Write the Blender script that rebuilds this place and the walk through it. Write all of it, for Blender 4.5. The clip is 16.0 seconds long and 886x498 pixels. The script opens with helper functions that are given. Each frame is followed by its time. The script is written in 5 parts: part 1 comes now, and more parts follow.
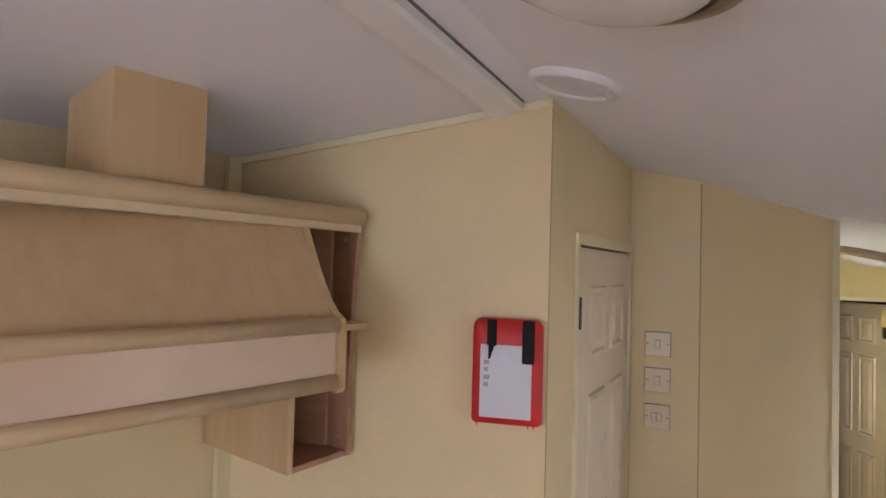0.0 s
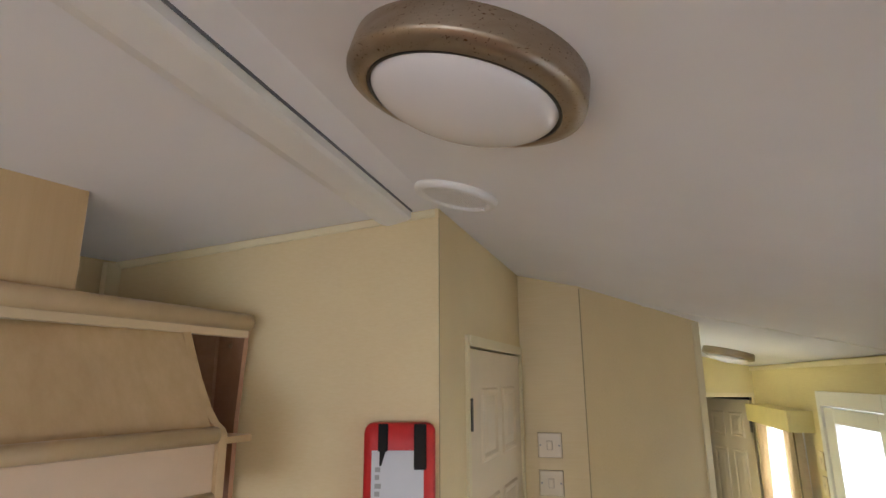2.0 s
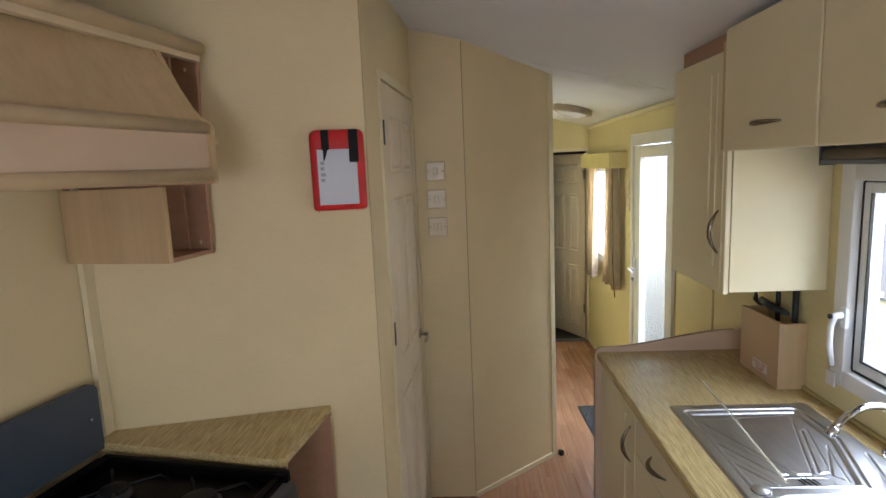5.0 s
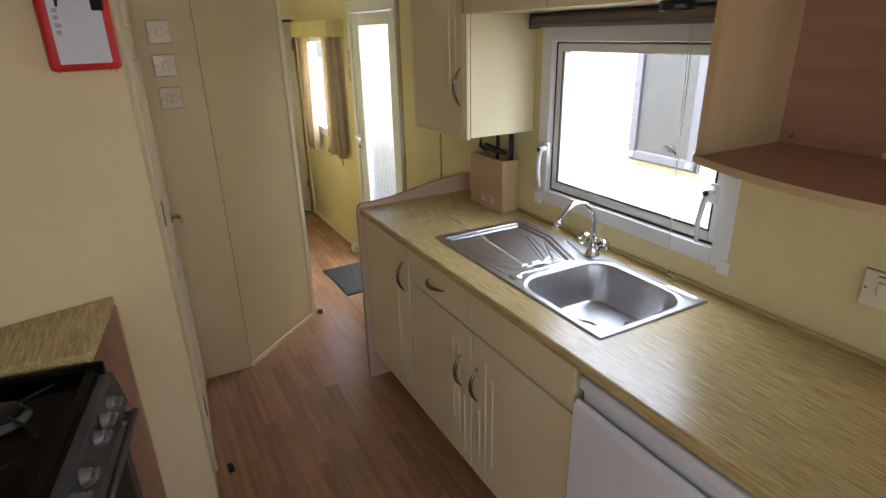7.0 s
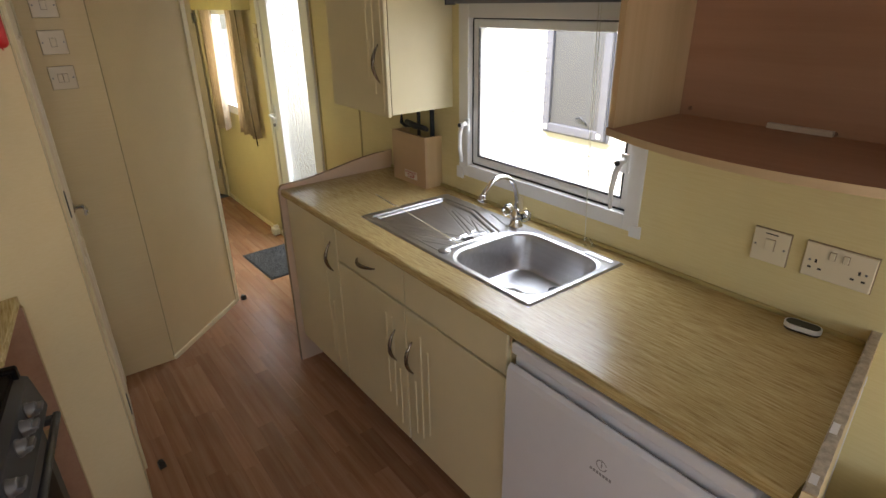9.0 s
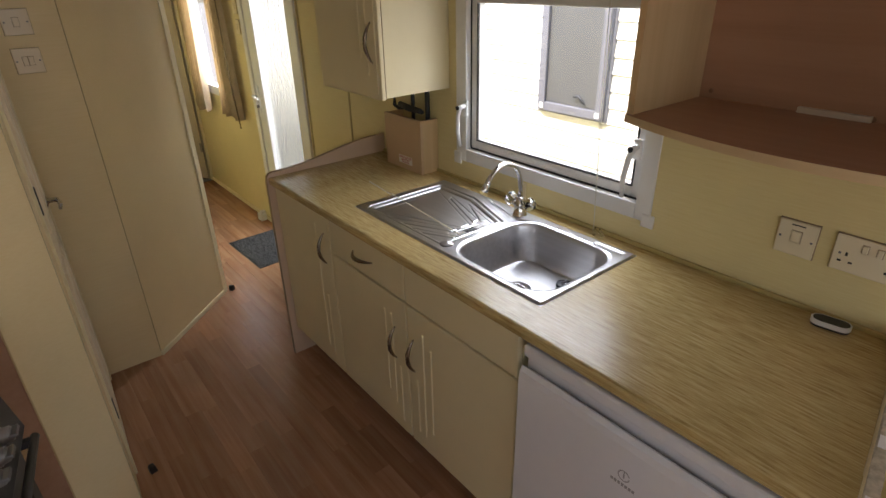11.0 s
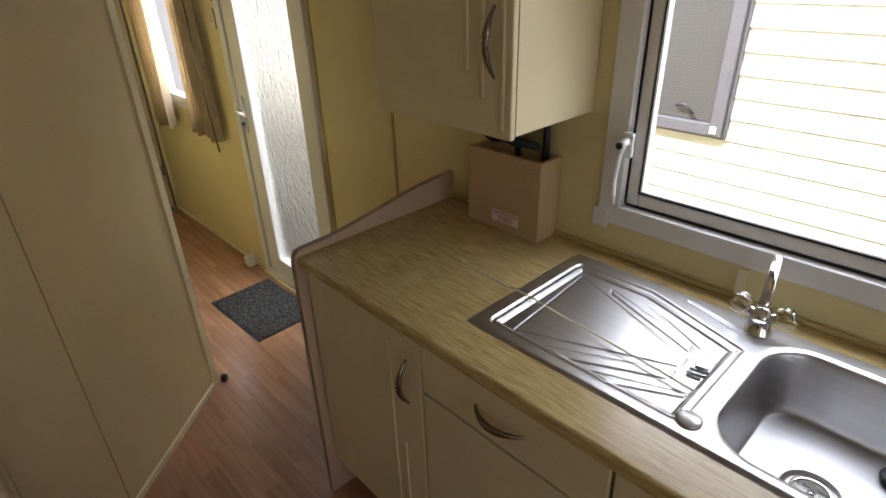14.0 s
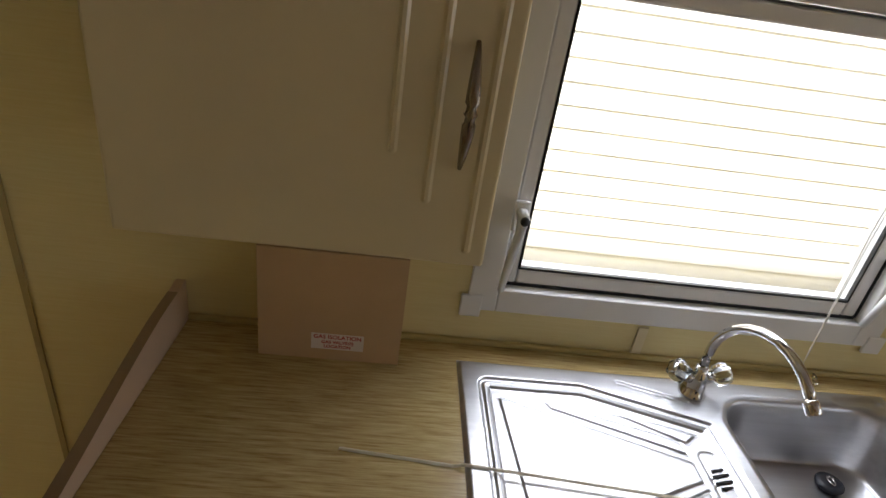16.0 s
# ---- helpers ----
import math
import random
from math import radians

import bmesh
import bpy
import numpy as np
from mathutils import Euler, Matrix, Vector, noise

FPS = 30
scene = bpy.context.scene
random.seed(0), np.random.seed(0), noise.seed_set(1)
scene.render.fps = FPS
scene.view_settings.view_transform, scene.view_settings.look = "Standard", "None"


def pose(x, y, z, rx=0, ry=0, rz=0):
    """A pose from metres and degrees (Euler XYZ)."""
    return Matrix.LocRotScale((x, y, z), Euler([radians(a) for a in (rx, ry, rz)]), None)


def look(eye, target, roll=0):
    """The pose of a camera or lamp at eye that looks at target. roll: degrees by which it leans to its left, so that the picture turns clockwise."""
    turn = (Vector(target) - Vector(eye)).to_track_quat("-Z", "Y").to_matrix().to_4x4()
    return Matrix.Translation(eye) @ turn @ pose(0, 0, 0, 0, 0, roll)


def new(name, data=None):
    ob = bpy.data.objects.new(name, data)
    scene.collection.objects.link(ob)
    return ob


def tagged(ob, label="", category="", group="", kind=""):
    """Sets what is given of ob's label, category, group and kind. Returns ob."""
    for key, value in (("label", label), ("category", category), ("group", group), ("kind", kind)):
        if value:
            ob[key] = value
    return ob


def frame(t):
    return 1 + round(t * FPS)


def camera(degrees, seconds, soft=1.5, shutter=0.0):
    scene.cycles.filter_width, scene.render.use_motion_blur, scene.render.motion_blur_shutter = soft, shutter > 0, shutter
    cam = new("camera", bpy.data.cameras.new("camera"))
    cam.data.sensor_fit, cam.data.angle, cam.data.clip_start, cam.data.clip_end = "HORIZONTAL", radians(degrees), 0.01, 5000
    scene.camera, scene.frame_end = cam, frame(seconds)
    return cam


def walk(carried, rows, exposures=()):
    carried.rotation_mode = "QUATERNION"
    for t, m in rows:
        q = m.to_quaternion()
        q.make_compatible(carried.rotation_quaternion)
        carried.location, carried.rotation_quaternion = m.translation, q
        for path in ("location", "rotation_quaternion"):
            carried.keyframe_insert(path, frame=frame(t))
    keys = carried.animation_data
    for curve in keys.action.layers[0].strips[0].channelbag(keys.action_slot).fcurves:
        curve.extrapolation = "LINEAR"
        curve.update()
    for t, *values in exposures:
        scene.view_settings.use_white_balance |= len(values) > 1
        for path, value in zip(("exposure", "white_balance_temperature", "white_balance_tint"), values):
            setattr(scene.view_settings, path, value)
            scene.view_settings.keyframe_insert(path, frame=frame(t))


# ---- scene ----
cam = camera(77.3, 16.0)
PATH = [
    (0, (-0.05, -0.222, 1.916), (-0.939, 1.568, 1.979), 1.6),
    (0.5, (-0.034, -0.222, 1.929), (-0.808, 1.609, 2.142), 1.1),
    (1, (-0.022, -0.234, 1.934), (-0.684, 1.622, 2.275), 0.5),
    (1.5, (-0.02, -0.243, 1.928), (-0.604, 1.625, 2.343), 0.1),
    (2, (-0.015, -0.248, 1.894), (-0.558, 1.621, 2.354), -0.3),
    (2.5, (-0.032, -0.243, 1.852), (-0.567, 1.629, 2.309), -0.3),
    (3, (-0.023, -0.267, 1.799), (-0.573, 1.607, 2.229), -0.4),
    (5.5, (-0.14, -0.743, 1.658), (-0.051, 1.2, 1.193), -1.7),
    (6, (-0.223, -0.754, 1.637), (0.09, 1.136, 1.063), -0.7),
    (6.5, (-0.347, -0.759, 1.629), (0.3, 1.012, 0.962), -0.5),
    (7, (-0.403, -0.764, 1.635), (0.485, 0.872, 0.904), -1.3),
    (7.5, (-0.437, -0.776, 1.65), (0.557, 0.781, 0.883), -1.2),
    (8, (-0.443, -0.772, 1.648), (0.612, 0.735, 0.862), -1.0),
    (8.5, (-0.452, -0.767, 1.648), (0.639, 0.704, 0.845), -0.8),
    (9, (-0.439, -0.771, 1.649), (0.667, 0.682, 0.832), -0.9),
    (11.5, (-0.385, -0.555, 1.656), (0.733, 0.835, 0.752), -1.2),
    (12, (-0.208, -0.423, 1.621), (0.868, 1.01, 0.734), -1.0),
    (12.5, (-0.154, -0.268, 1.602), (0.909, 1.166, 0.702), -1.1),
    (13, (-0.217, -0.07, 1.609), (0.877, 1.338, 0.702), -0.8),
    (13.5, (-0.282, 0.11, 1.588), (0.850, 1.499, 0.699), -1.3),
    (14, (-0.186, 0.315, 1.59), (1.024, 1.609, 0.661), -1.7),
    (14.5, (-0.082, 0.515, 1.611), (1.244, 1.666, 0.654), -1.3),
    (15, (-0.068, 0.772, 1.634), (1.437, 1.611, 0.642), -0.5),
    (15.5, (-0.065, 1.018, 1.605), (1.677, 1.321, 0.67), 4.8),
    (16, (0.094, 1.146, 1.576), (1.861, 0.965, 0.657), 8.7),
]
walk(cam, [(t, look(eye, target, roll)) for t, eye, target, roll in PATH], [(0.0, 1.78, 5600, 20), (1.0, 1.78, 5250, 15), (2.3, 1.8, 5800, 11), (3.2, 1.75, 5900, 12), (5.5, 1.42, 5500, 12), (9.0, 1.2, 6250, 13), (12.5, 0.80, 6350, 15), (16.0, 0.70, 6350, 14)])

# ---- world and light ----
world = bpy.data.worlds.new("sky")
scene.world = world
world.use_nodes = True
wn = world.node_tree.nodes
sky = wn.new("ShaderNodeTexSky")
sky.sky_type, sky.sun_disc = "NISHITA", False
sky.sun_elevation, sky.sun_rotation = radians(52), radians(-75)
world.node_tree.links.new(sky.outputs[0], wn["Background"].inputs[0])
wn["Background"].inputs[1].default_value = 0.15

sun = new("sun", bpy.data.lights.new("sun", "SUN"))
sun.data.energy, sun.data.angle, sun.data.color = 5.0, radians(4), (1.0, 0.96, 0.9)
sun.matrix_world = look((-6, 1.6, 8), (0, 0, 0))


def window_light(name, eye, target, w, h, watts, colour=(0.93, 0.97, 1.0)):
    ob = new(name, bpy.data.lights.new(name, "AREA"))
    ob.data.shape, ob.data.size, ob.data.size_y, ob.data.energy, ob.data.color = "RECTANGLE", w, h, watts, colour
    ob.matrix_world = look(eye, target)
    return ob


# fill lamps from behind, in added lounge openings that stay out of view
window_light("lounge_end_fill", (-0.4, -3.37, 1.33), (-0.3, 0, 1.2), 1.5, 0.9, 6.0)
window_light("lounge_side_fill", (-1.69, -2.10, 1.33), (1.0, -1.2, 0.9), 1.15, 0.85, 2.2)
# area lamps added at door, kitchen and side window to boost the daylight
window_light("door_sky_fill", (1.55, 2.69, 2.35), (0.7, 2.69, 0.4), 1.1, 0.8, 22)
window_light("kitchen_sky_fill", (1.62, 0.95, 2.25), (0.75, 0.95, 0.9), 2.5, 0.8, 40)
window_light("side_window_daylight", (1.052, 3.76, 1.24), (0, 3.76, 1.2), 0.62, 0.62, 5.0)

# ---- materials ----
def material(name, rough=0.5, metal=0.0, spec=0.5):
    m = bpy.data.materials.new(name)
    m.use_nodes = True
    b = m.node_tree.nodes["Principled BSDF"]
    b.inputs["Roughness"].default_value, b.inputs["Metallic"].default_value = rough, metal
    b.inputs["Specular IOR Level"].default_value = spec
    return m, m.node_tree.nodes, m.node_tree.links, b


def texture(n, l, scale, stretch=(1, 1, 1), detail=4.0, rough=0.6):
    co, mp, no = n.new("ShaderNodeTexCoord"), n.new("ShaderNodeMapping"), n.new("ShaderNodeTexNoise")
    mp.inputs["Scale"].default_value = stretch
    no.inputs["Scale"].default_value, no.inputs["Detail"].default_value, no.inputs["Roughness"].default_value = scale, detail, rough
    l.new(co.outputs["Object"], mp.inputs[0])
    l.new(mp.outputs[0], no.inputs["Vector"])
    return no.outputs["Fac"]


def ramp(n, l, fac, stops):
    r = n.new("ShaderNodeValToRGB")
    e = r.color_ramp.elements
    while len(e) < len(stops):
        e.new(0.5)
    for k, (p, c) in zip(e, stops):
        k.position, k.color = p, (*c, 1)
    l.new(fac, r.inputs[0])
    return r.outputs[0]


def mixed(n, l, a, b, fac, kind="MIX"):
    m = n.new("ShaderNodeMix")
    m.data_type, m.blend_type = "RGBA", kind
    if isinstance(fac, float):
        m.inputs[0].default_value = fac
    else:
        l.new(fac, m.inputs[0])
    for s, v in ((m.inputs[6], a), (m.inputs[7], b)):
        if isinstance(v, tuple):
            s.default_value = (*v, 1)
        else:
            l.new(v, s)
    return m.outputs[2]


def bump(n, l, b, height, strength, dist=0.001):
    k = n.new("ShaderNodeBump")
    k.inputs["Strength"].default_value, k.inputs["Distance"].default_value = strength, dist
    l.new(height, k.inputs["Height"])
    l.new(k.outputs[0], b.inputs["Normal"])


def plain(name, colour, rough=0.5, metal=0.0, spec=0.5, vary=0.08, scale=6.0, bumps=0.05, fine=180.0):
    """One colour with soft blotches and a fine relief."""
    m, n, l, b = material(name, rough, metal, spec)
    dark = tuple(c * (1 - vary) for c in colour)
    light = tuple(min(1, c * (1 + vary * 0.6)) for c in colour)
    l.new(ramp(n, l, texture(n, l, scale), [(0.3, dark), (0.7, light)]), b.inputs["Base Color"])
    if bumps:
        bump(n, l, b, texture(n, l, fine, detail=2), bumps, 0.0006)
    return m


def streaked(name, stops, along, scale=26.0, rough=0.4, spec=0.5, blotch=0.12, rand=0.0, bumps=0.1, squeeze=14.0):
    """A grain of streaks along an axis: wood, laminate or a fibrous paper."""
    m, n, l, b = material(name, rough, 0, spec)
    stretch = [1.0] * 3
    stretch["xyz".index(along)] = 0.6 / squeeze
    fac = texture(n, l, scale, tuple(stretch), 5, 0.65)
    if rand:
        inf, ad = n.new("ShaderNodeObjectInfo"), n.new("ShaderNodeVectorMath")
        ad.operation = "SCALE"
        mp = [k for k in n if k.type == "MAPPING"][-1]
        ad.inputs[0].default_value = (7, 9, 3)
        l.new(inf.outputs["Random"], ad.inputs["Scale"])
        l.new(ad.outputs[0], mp.inputs["Location"])
    col = ramp(n, l, fac, stops)
    soft = ramp(n, l, texture(n, l, 2.3, detail=3), [(0.3, (1 - blotch,) * 3), (0.7, (1, 1, 1))])
    col = mixed(n, l, col, soft, 1.0, "MULTIPLY")
    if rand:
        shade = ramp(n, l, inf.outputs["Random"], [(0, (1 - rand,) * 3), (1, (1, 1, 1))])
        col = mixed(n, l, col, shade, 1.0, "MULTIPLY")
    l.new(col, b.inputs["Base Color"])
    if bumps:
        bump(n, l, b, fac, bumps, 0.0008)
    return m


WALL = streaked("cream_wallpaper", [(0.25, (0.745, 0.597, 0.335)), (0.75, (0.785, 0.642, 0.38))], "x", 230, 0.5, 0.35, 0.09, bumps=0.05)
# the cream paper again, with the passage's yellow light put into its colour
WALL_R = streaked("cream_wallpaper_yellow_lit", [(0.25, (0.71, 0.60, 0.30)), (0.75, (0.78, 0.68, 0.37))], "y", 230, 0.5, 0.35, 0.06, bumps=0.10)
TRIM = plain("cream_trim", (0.77, 0.67, 0.44), 0.4, vary=0.05)
CEIL = plain("ceiling_board", (0.81, 0.80, 0.825), 0.6, spec=0.3, vary=0.05, scale=1.5, bumps=0.08, fine=300)
CEIL_TRIM = plain("ceiling_trim", (0.80, 0.785, 0.77), 0.4, vary=0.03)
FLOOR = streaked("wood_laminate_floor", [(0.25, (0.33, 0.155, 0.078)), (0.5, (0.45, 0.235, 0.128)), (0.8, (0.56, 0.335, 0.20))], "y", 30, 0.27, 0.5, 0.16, 0.24, 0.05)
DOORM = plain("cream_door_paint", (0.72, 0.60, 0.43), 0.4, vary=0.04)
FDOOR = plain("tan_door_paint", (0.62, 0.52, 0.36), 0.4, vary=0.05)
CABM = plain("cream_foil", (0.77, 0.68, 0.44), 0.28, vary=0.03, bumps=0.02)
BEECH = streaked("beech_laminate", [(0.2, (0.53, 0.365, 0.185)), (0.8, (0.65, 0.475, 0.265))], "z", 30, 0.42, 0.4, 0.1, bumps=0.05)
BEECHY = streaked("beech_laminate_lengthwise", [(0.2, (0.55, 0.40, 0.22)), (0.8, (0.68, 0.52, 0.32))], "y", 30, 0.42, 0.4, 0.1, bumps=0.05)
RAIL = plain("beech_moulding", (0.50, 0.37, 0.21), 0.38, vary=0.1, scale=9)
# beech of inner boards, its pinkish dark tone in shade put into the colour
PINK_SHADE = streaked("pink_beech_in_shade", [(0.2, (0.36, 0.19, 0.11)), (0.8, (0.46, 0.265, 0.165))], "y", 26, 0.42, 0.4, 0.1, bumps=0.05)
TOPM = streaked("oak_worktop_laminate", [(0.33, (0.37, 0.25, 0.092)), (0.44, (0.51, 0.378, 0.158)), (0.55, (0.60, 0.468, 0.212)), (0.68, (0.70, 0.572, 0.30))], "y", 200, 0.27, 0.5, 0.16, bumps=0.06, squeeze=10)
EDGEM = streaked("oak_worktop_edge", [(0.22, (0.22, 0.13, 0.04)), (0.5, (0.36, 0.25, 0.09)), (0.8, (0.47, 0.36, 0.16))], "y", 60, 0.3, 0.5, 0.16, bumps=0.12)
WHITE = plain("white_plastic", (0.80, 0.80, 0.80), 0.3, vary=0.03)
UPVC = plain("white_window_frame", (0.80, 0.79, 0.77), 0.32, vary=0.03)
GREYF = plain("grey_window_frame", (0.14, 0.14, 0.16), 0.4, vary=0.05)
# brown for the shadow outlines of wall plates and rockers
OUTLINE_SHADE = plain("brown_outline_shade", (0.30, 0.21, 0.12), 0.6, vary=0.1, bumps=0)
SWITCH = plain("aged_ivory_plastic", (0.72, 0.60, 0.41), 0.3, vary=0.05, bumps=0)
IVORY = plain("ivory_plastic", (0.76, 0.68, 0.50), 0.3, vary=0.03, bumps=0)
FRIDGE = plain("white_enamel", (0.76, 0.76, 0.80), 0.32, vary=0.03)
BLACK = plain("black_plastic", (0.012, 0.012, 0.013), 0.35, vary=0.2)
BLACKE = plain("black_enamel", (0.0035, 0.003, 0.0035), 0.32, spec=0.06, vary=0.3, bumps=0.02)
IRON = plain("cast_iron", (0.012, 0.012, 0.012), 0.6, spec=0.2, vary=0.3)
GREY = plain("grey_metallic_paint", (0.065, 0.067, 0.075), 0.38, 0.4, vary=0.1)
DULL = plain("dull_burner_metal", (0.06, 0.06, 0.06), 0.45, 0.5, vary=0.2)
KNOB = plain("silver_plastic", (0.20, 0.20, 0.21), 0.34, 0.5, vary=0.05)
SLATE = plain("blue_grey_board", (0.055, 0.07, 0.095), 0.35, vary=0.1)
CHROME = plain("chrome", (0.72, 0.72, 0.73), 0.07, 1.0, vary=0.02, bumps=0)
NICKEL = plain("brushed_nickel", (0.27, 0.235, 0.195), 0.24, 1.0, vary=0.05, bumps=0)
DARKN = plain("dark_nickel", (0.33, 0.29, 0.24), 0.35, 1.0, vary=0.05, bumps=0)
TAPE = plain("black_tape", (0.014, 0.013, 0.013), 0.7, spec=0.2)
RED = plain("red_nylon", (0.55, 0.012, 0.012), 0.45, vary=0.12, scale=20)
PAPER = plain("paper", (0.62, 0.63, 0.68), 0.6, vary=0.05, bumps=0)
GREYP = plain("grey_print_and_shade", (0.35, 0.35, 0.37), 0.6, vary=0.05, bumps=0)
OPAL = plain("opal_glass", (0.74, 0.72, 0.74), 0.18, vary=0.02, bumps=0)
CURTAIN = plain("gold_curtain_cloth", (0.57, 0.46, 0.31), 0.85, spec=0.2, vary=0.15, scale=14, bumps=0.2, fine=500)
CARD = plain("beech_board", (0.56, 0.38, 0.22), 0.5, vary=0.07)
REDINK = plain("red_ink", (0.45, 0.05, 0.04), 0.6, vary=0.03, bumps=0)
LABEL = plain("label_paper", (0.78, 0.72, 0.66), 0.5, vary=0.03, bumps=0)
CLEARP = plain("clear_tape", (0.84, 0.79, 0.64), 0.25, vary=0.03, bumps=0)
BLINDM = plain("taupe_blind_cloth", (0.20, 0.16, 0.13), 0.6, vary=0.1)
CHIP = plain("bare_chipboard", (0.52, 0.45, 0.34), 0.85, vary=0.35, scale=60, bumps=0.6, fine=220)
SIDING = plain("white_siding", (0.80, 0.79, 0.75), 0.5, vary=0.04)
GROUND = plain("gravel_ground", (0.30, 0.28, 0.25), 0.9, vary=0.3, scale=30, bumps=0.6)
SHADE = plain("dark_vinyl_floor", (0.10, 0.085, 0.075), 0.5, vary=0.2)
# dark brown standing in for missing light in far room, closet and kick space
UNLIT_BROWN = plain("brown_unlit_space", (0.12, 0.085, 0.06), 0.7, vary=0.2)


def mat_material():
    m, n, l, b = material("dark_grey_mat_pile", 0.95, 0, 0.1)
    f = texture(n, l, 150, detail=3)
    l.new(ramp(n, l, f, [(0.42, (0.012, 0.012, 0.013)), (0.6, (0.12, 0.12, 0.12))]), b.inputs["Base Color"])
    bump(n, l, b, f, 0.9, 0.006)
    return m


def bronze_material():
    m, n, l, b = material("speckled_bronze", 0.36, 0.75)
    base = ramp(n, l, texture(n, l, 9, (1, 1, 6)), [(0.3, (0.28, 0.215, 0.15)), (0.7, (0.38, 0.31, 0.235))])
    fl = ramp(n, l, texture(n, l, 210, (1, 1, 2.6), 3), [(0.62, (0, 0, 0)), (0.68, (1, 1, 1))])
    l.new(mixed(n, l, base, (0.13, 0.065, 0.025), fl), b.inputs["Base Color"])
    return m


def steel_material():
    m, n, l, b = material("stainless_steel", 0.27, 1.0)
    f = texture(n, l, 70, (1, 0.04, 1), 5)
    l.new(ramp(n, l, f, [(0.3, (0.47, 0.47, 0.485)), (0.7, (0.56, 0.56, 0.575))]), b.inputs["Base Color"])
    r = ramp(n, l, texture(n, l, 12, detail=5), [(0.3, (0.33,) * 3), (0.75, (0.39,) * 3)])
    l.new(r, b.inputs["Roughness"])
    bump(n, l, b, f, 0.04, 0.0004)
    return m


def thin_glass(name):
    m = bpy.data.materials.new(name)
    m.use_nodes = True
    n, l = m.node_tree.nodes, m.node_tree.links
    mix, tr, gl = n.new("ShaderNodeMixShader"), n.new("ShaderNodeBsdfTransparent"), n.new("ShaderNodeBsdfGlossy")
    mix.inputs[0].default_value, gl.inputs["Roughness"].default_value = 0.035, 0.02
    l.new(tr.outputs[0], mix.inputs[1])
    l.new(gl.outputs[0], mix.inputs[2])
    l.new(mix.outputs[0], n["Material Output"].inputs[0])
    return m


def glass_material(name, rough=0.0, colour=(1, 1, 1), relief=0.0):
    m, n, l, b = material(name, rough)
    b.inputs["Transmission Weight"].default_value, b.inputs["IOR"].default_value = 1.0, 1.45
    b.inputs["Base Color"].default_value = (*colour, 1)
    if relief:
        bump(n, l, b, texture(n, l, 32, detail=2), relief, 0.01)
    return m


MATM, BRONZE, STEEL = mat_material(), bronze_material(), steel_material()
GLASS, FROST, ACRYL = thin_glass("window_glass"), glass_material("obscure_glass", 0.22, (0.90, 0.92, 0.88), 0.55), glass_material("clear_acrylic", 0.03, (0.92, 0.95, 0.95))

# ---- mesh helpers ----
ORIGIN = {}


def box(bm, x0, x1, y0, y1, z0, z1, bev=0.0, seg=2):
    part_bm = bmesh.new()
    bmesh.ops.create_cube(part_bm, size=1)
    for v in part_bm.verts:
        v.co = Vector(((x0, x1)[v.co.x > 0], (y0, y1)[v.co.y > 0], (z0, z1)[v.co.z > 0]))
    if bev:
        bmesh.ops.bevel(part_bm, geom=part_bm.edges[:], offset=bev, segments=seg, affect="EDGES", profile=0.5)
    return join(bm, part_bm)


def join(bm, other, m=None):
    me = bpy.data.meshes.new("temp")
    other.to_mesh(me)
    other.free()
    if m is not None:
        me.transform(m)
    bm.from_mesh(me)
    bpy.data.meshes.remove(me)
    return bm


def prism(bm, pts, lo, hi, axis="z", bev=0.0):
    """A polygon of two coordinates, drawn out along an axis."""
    k = bmesh.new()
    def at(p, h):
        return {"z": (p[0], p[1], h), "y": (p[0], h, p[1]), "x": (h, p[0], p[1])}[axis]
    a = [k.verts.new(at(p, lo)) for p in pts]
    b = [k.verts.new(at(p, hi)) for p in pts]
    k.faces.new(a)
    k.faces.new(b)
    for i in range(len(pts)):
        j = (i + 1) % len(pts)
        k.faces.new((a[i], a[j], b[j], b[i]))
    bmesh.ops.recalc_face_normals(k, faces=k.faces[:])
    if bev:
        bmesh.ops.bevel(k, geom=k.edges[:], offset=bev, segments=2, affect="EDGES", profile=0.5)
    return join(bm, k)


def tube(bm, pts, r, seg=10, flat=1.0):
    """A round bar along a line of points; r may be a list, flat squeezes it in height."""
    k = bmesh.new()
    rings, pts = [], [Vector(p) for p in pts]
    for i, p in enumerate(pts):
        d = (pts[min(i + 1, len(pts) - 1)] - pts[max(i - 1, 0)]).normalized()
        side = d.cross(Vector((0, 0, 1)))
        side = side.normalized() if side.length > 1e-4 else Vector((1, 0, 0))
        up = side.cross(d)
        q = r[i] if isinstance(r, (list, tuple)) else r
        rings.append([k.verts.new(p + side * q * math.cos(a) + up * q * flat * math.sin(a)) for a in (2 * math.pi * j / seg for j in range(seg))])
    for a, b in zip(rings, rings[1:]):
        for j in range(seg):
            f = k.faces.new((a[j], a[(j + 1) % seg], b[(j + 1) % seg], b[j]))
            f.smooth = True
    k.faces.new(rings[0])
    k.faces.new(rings[-1])
    bmesh.ops.recalc_face_normals(k, faces=k.faces[:])
    return join(bm, k)


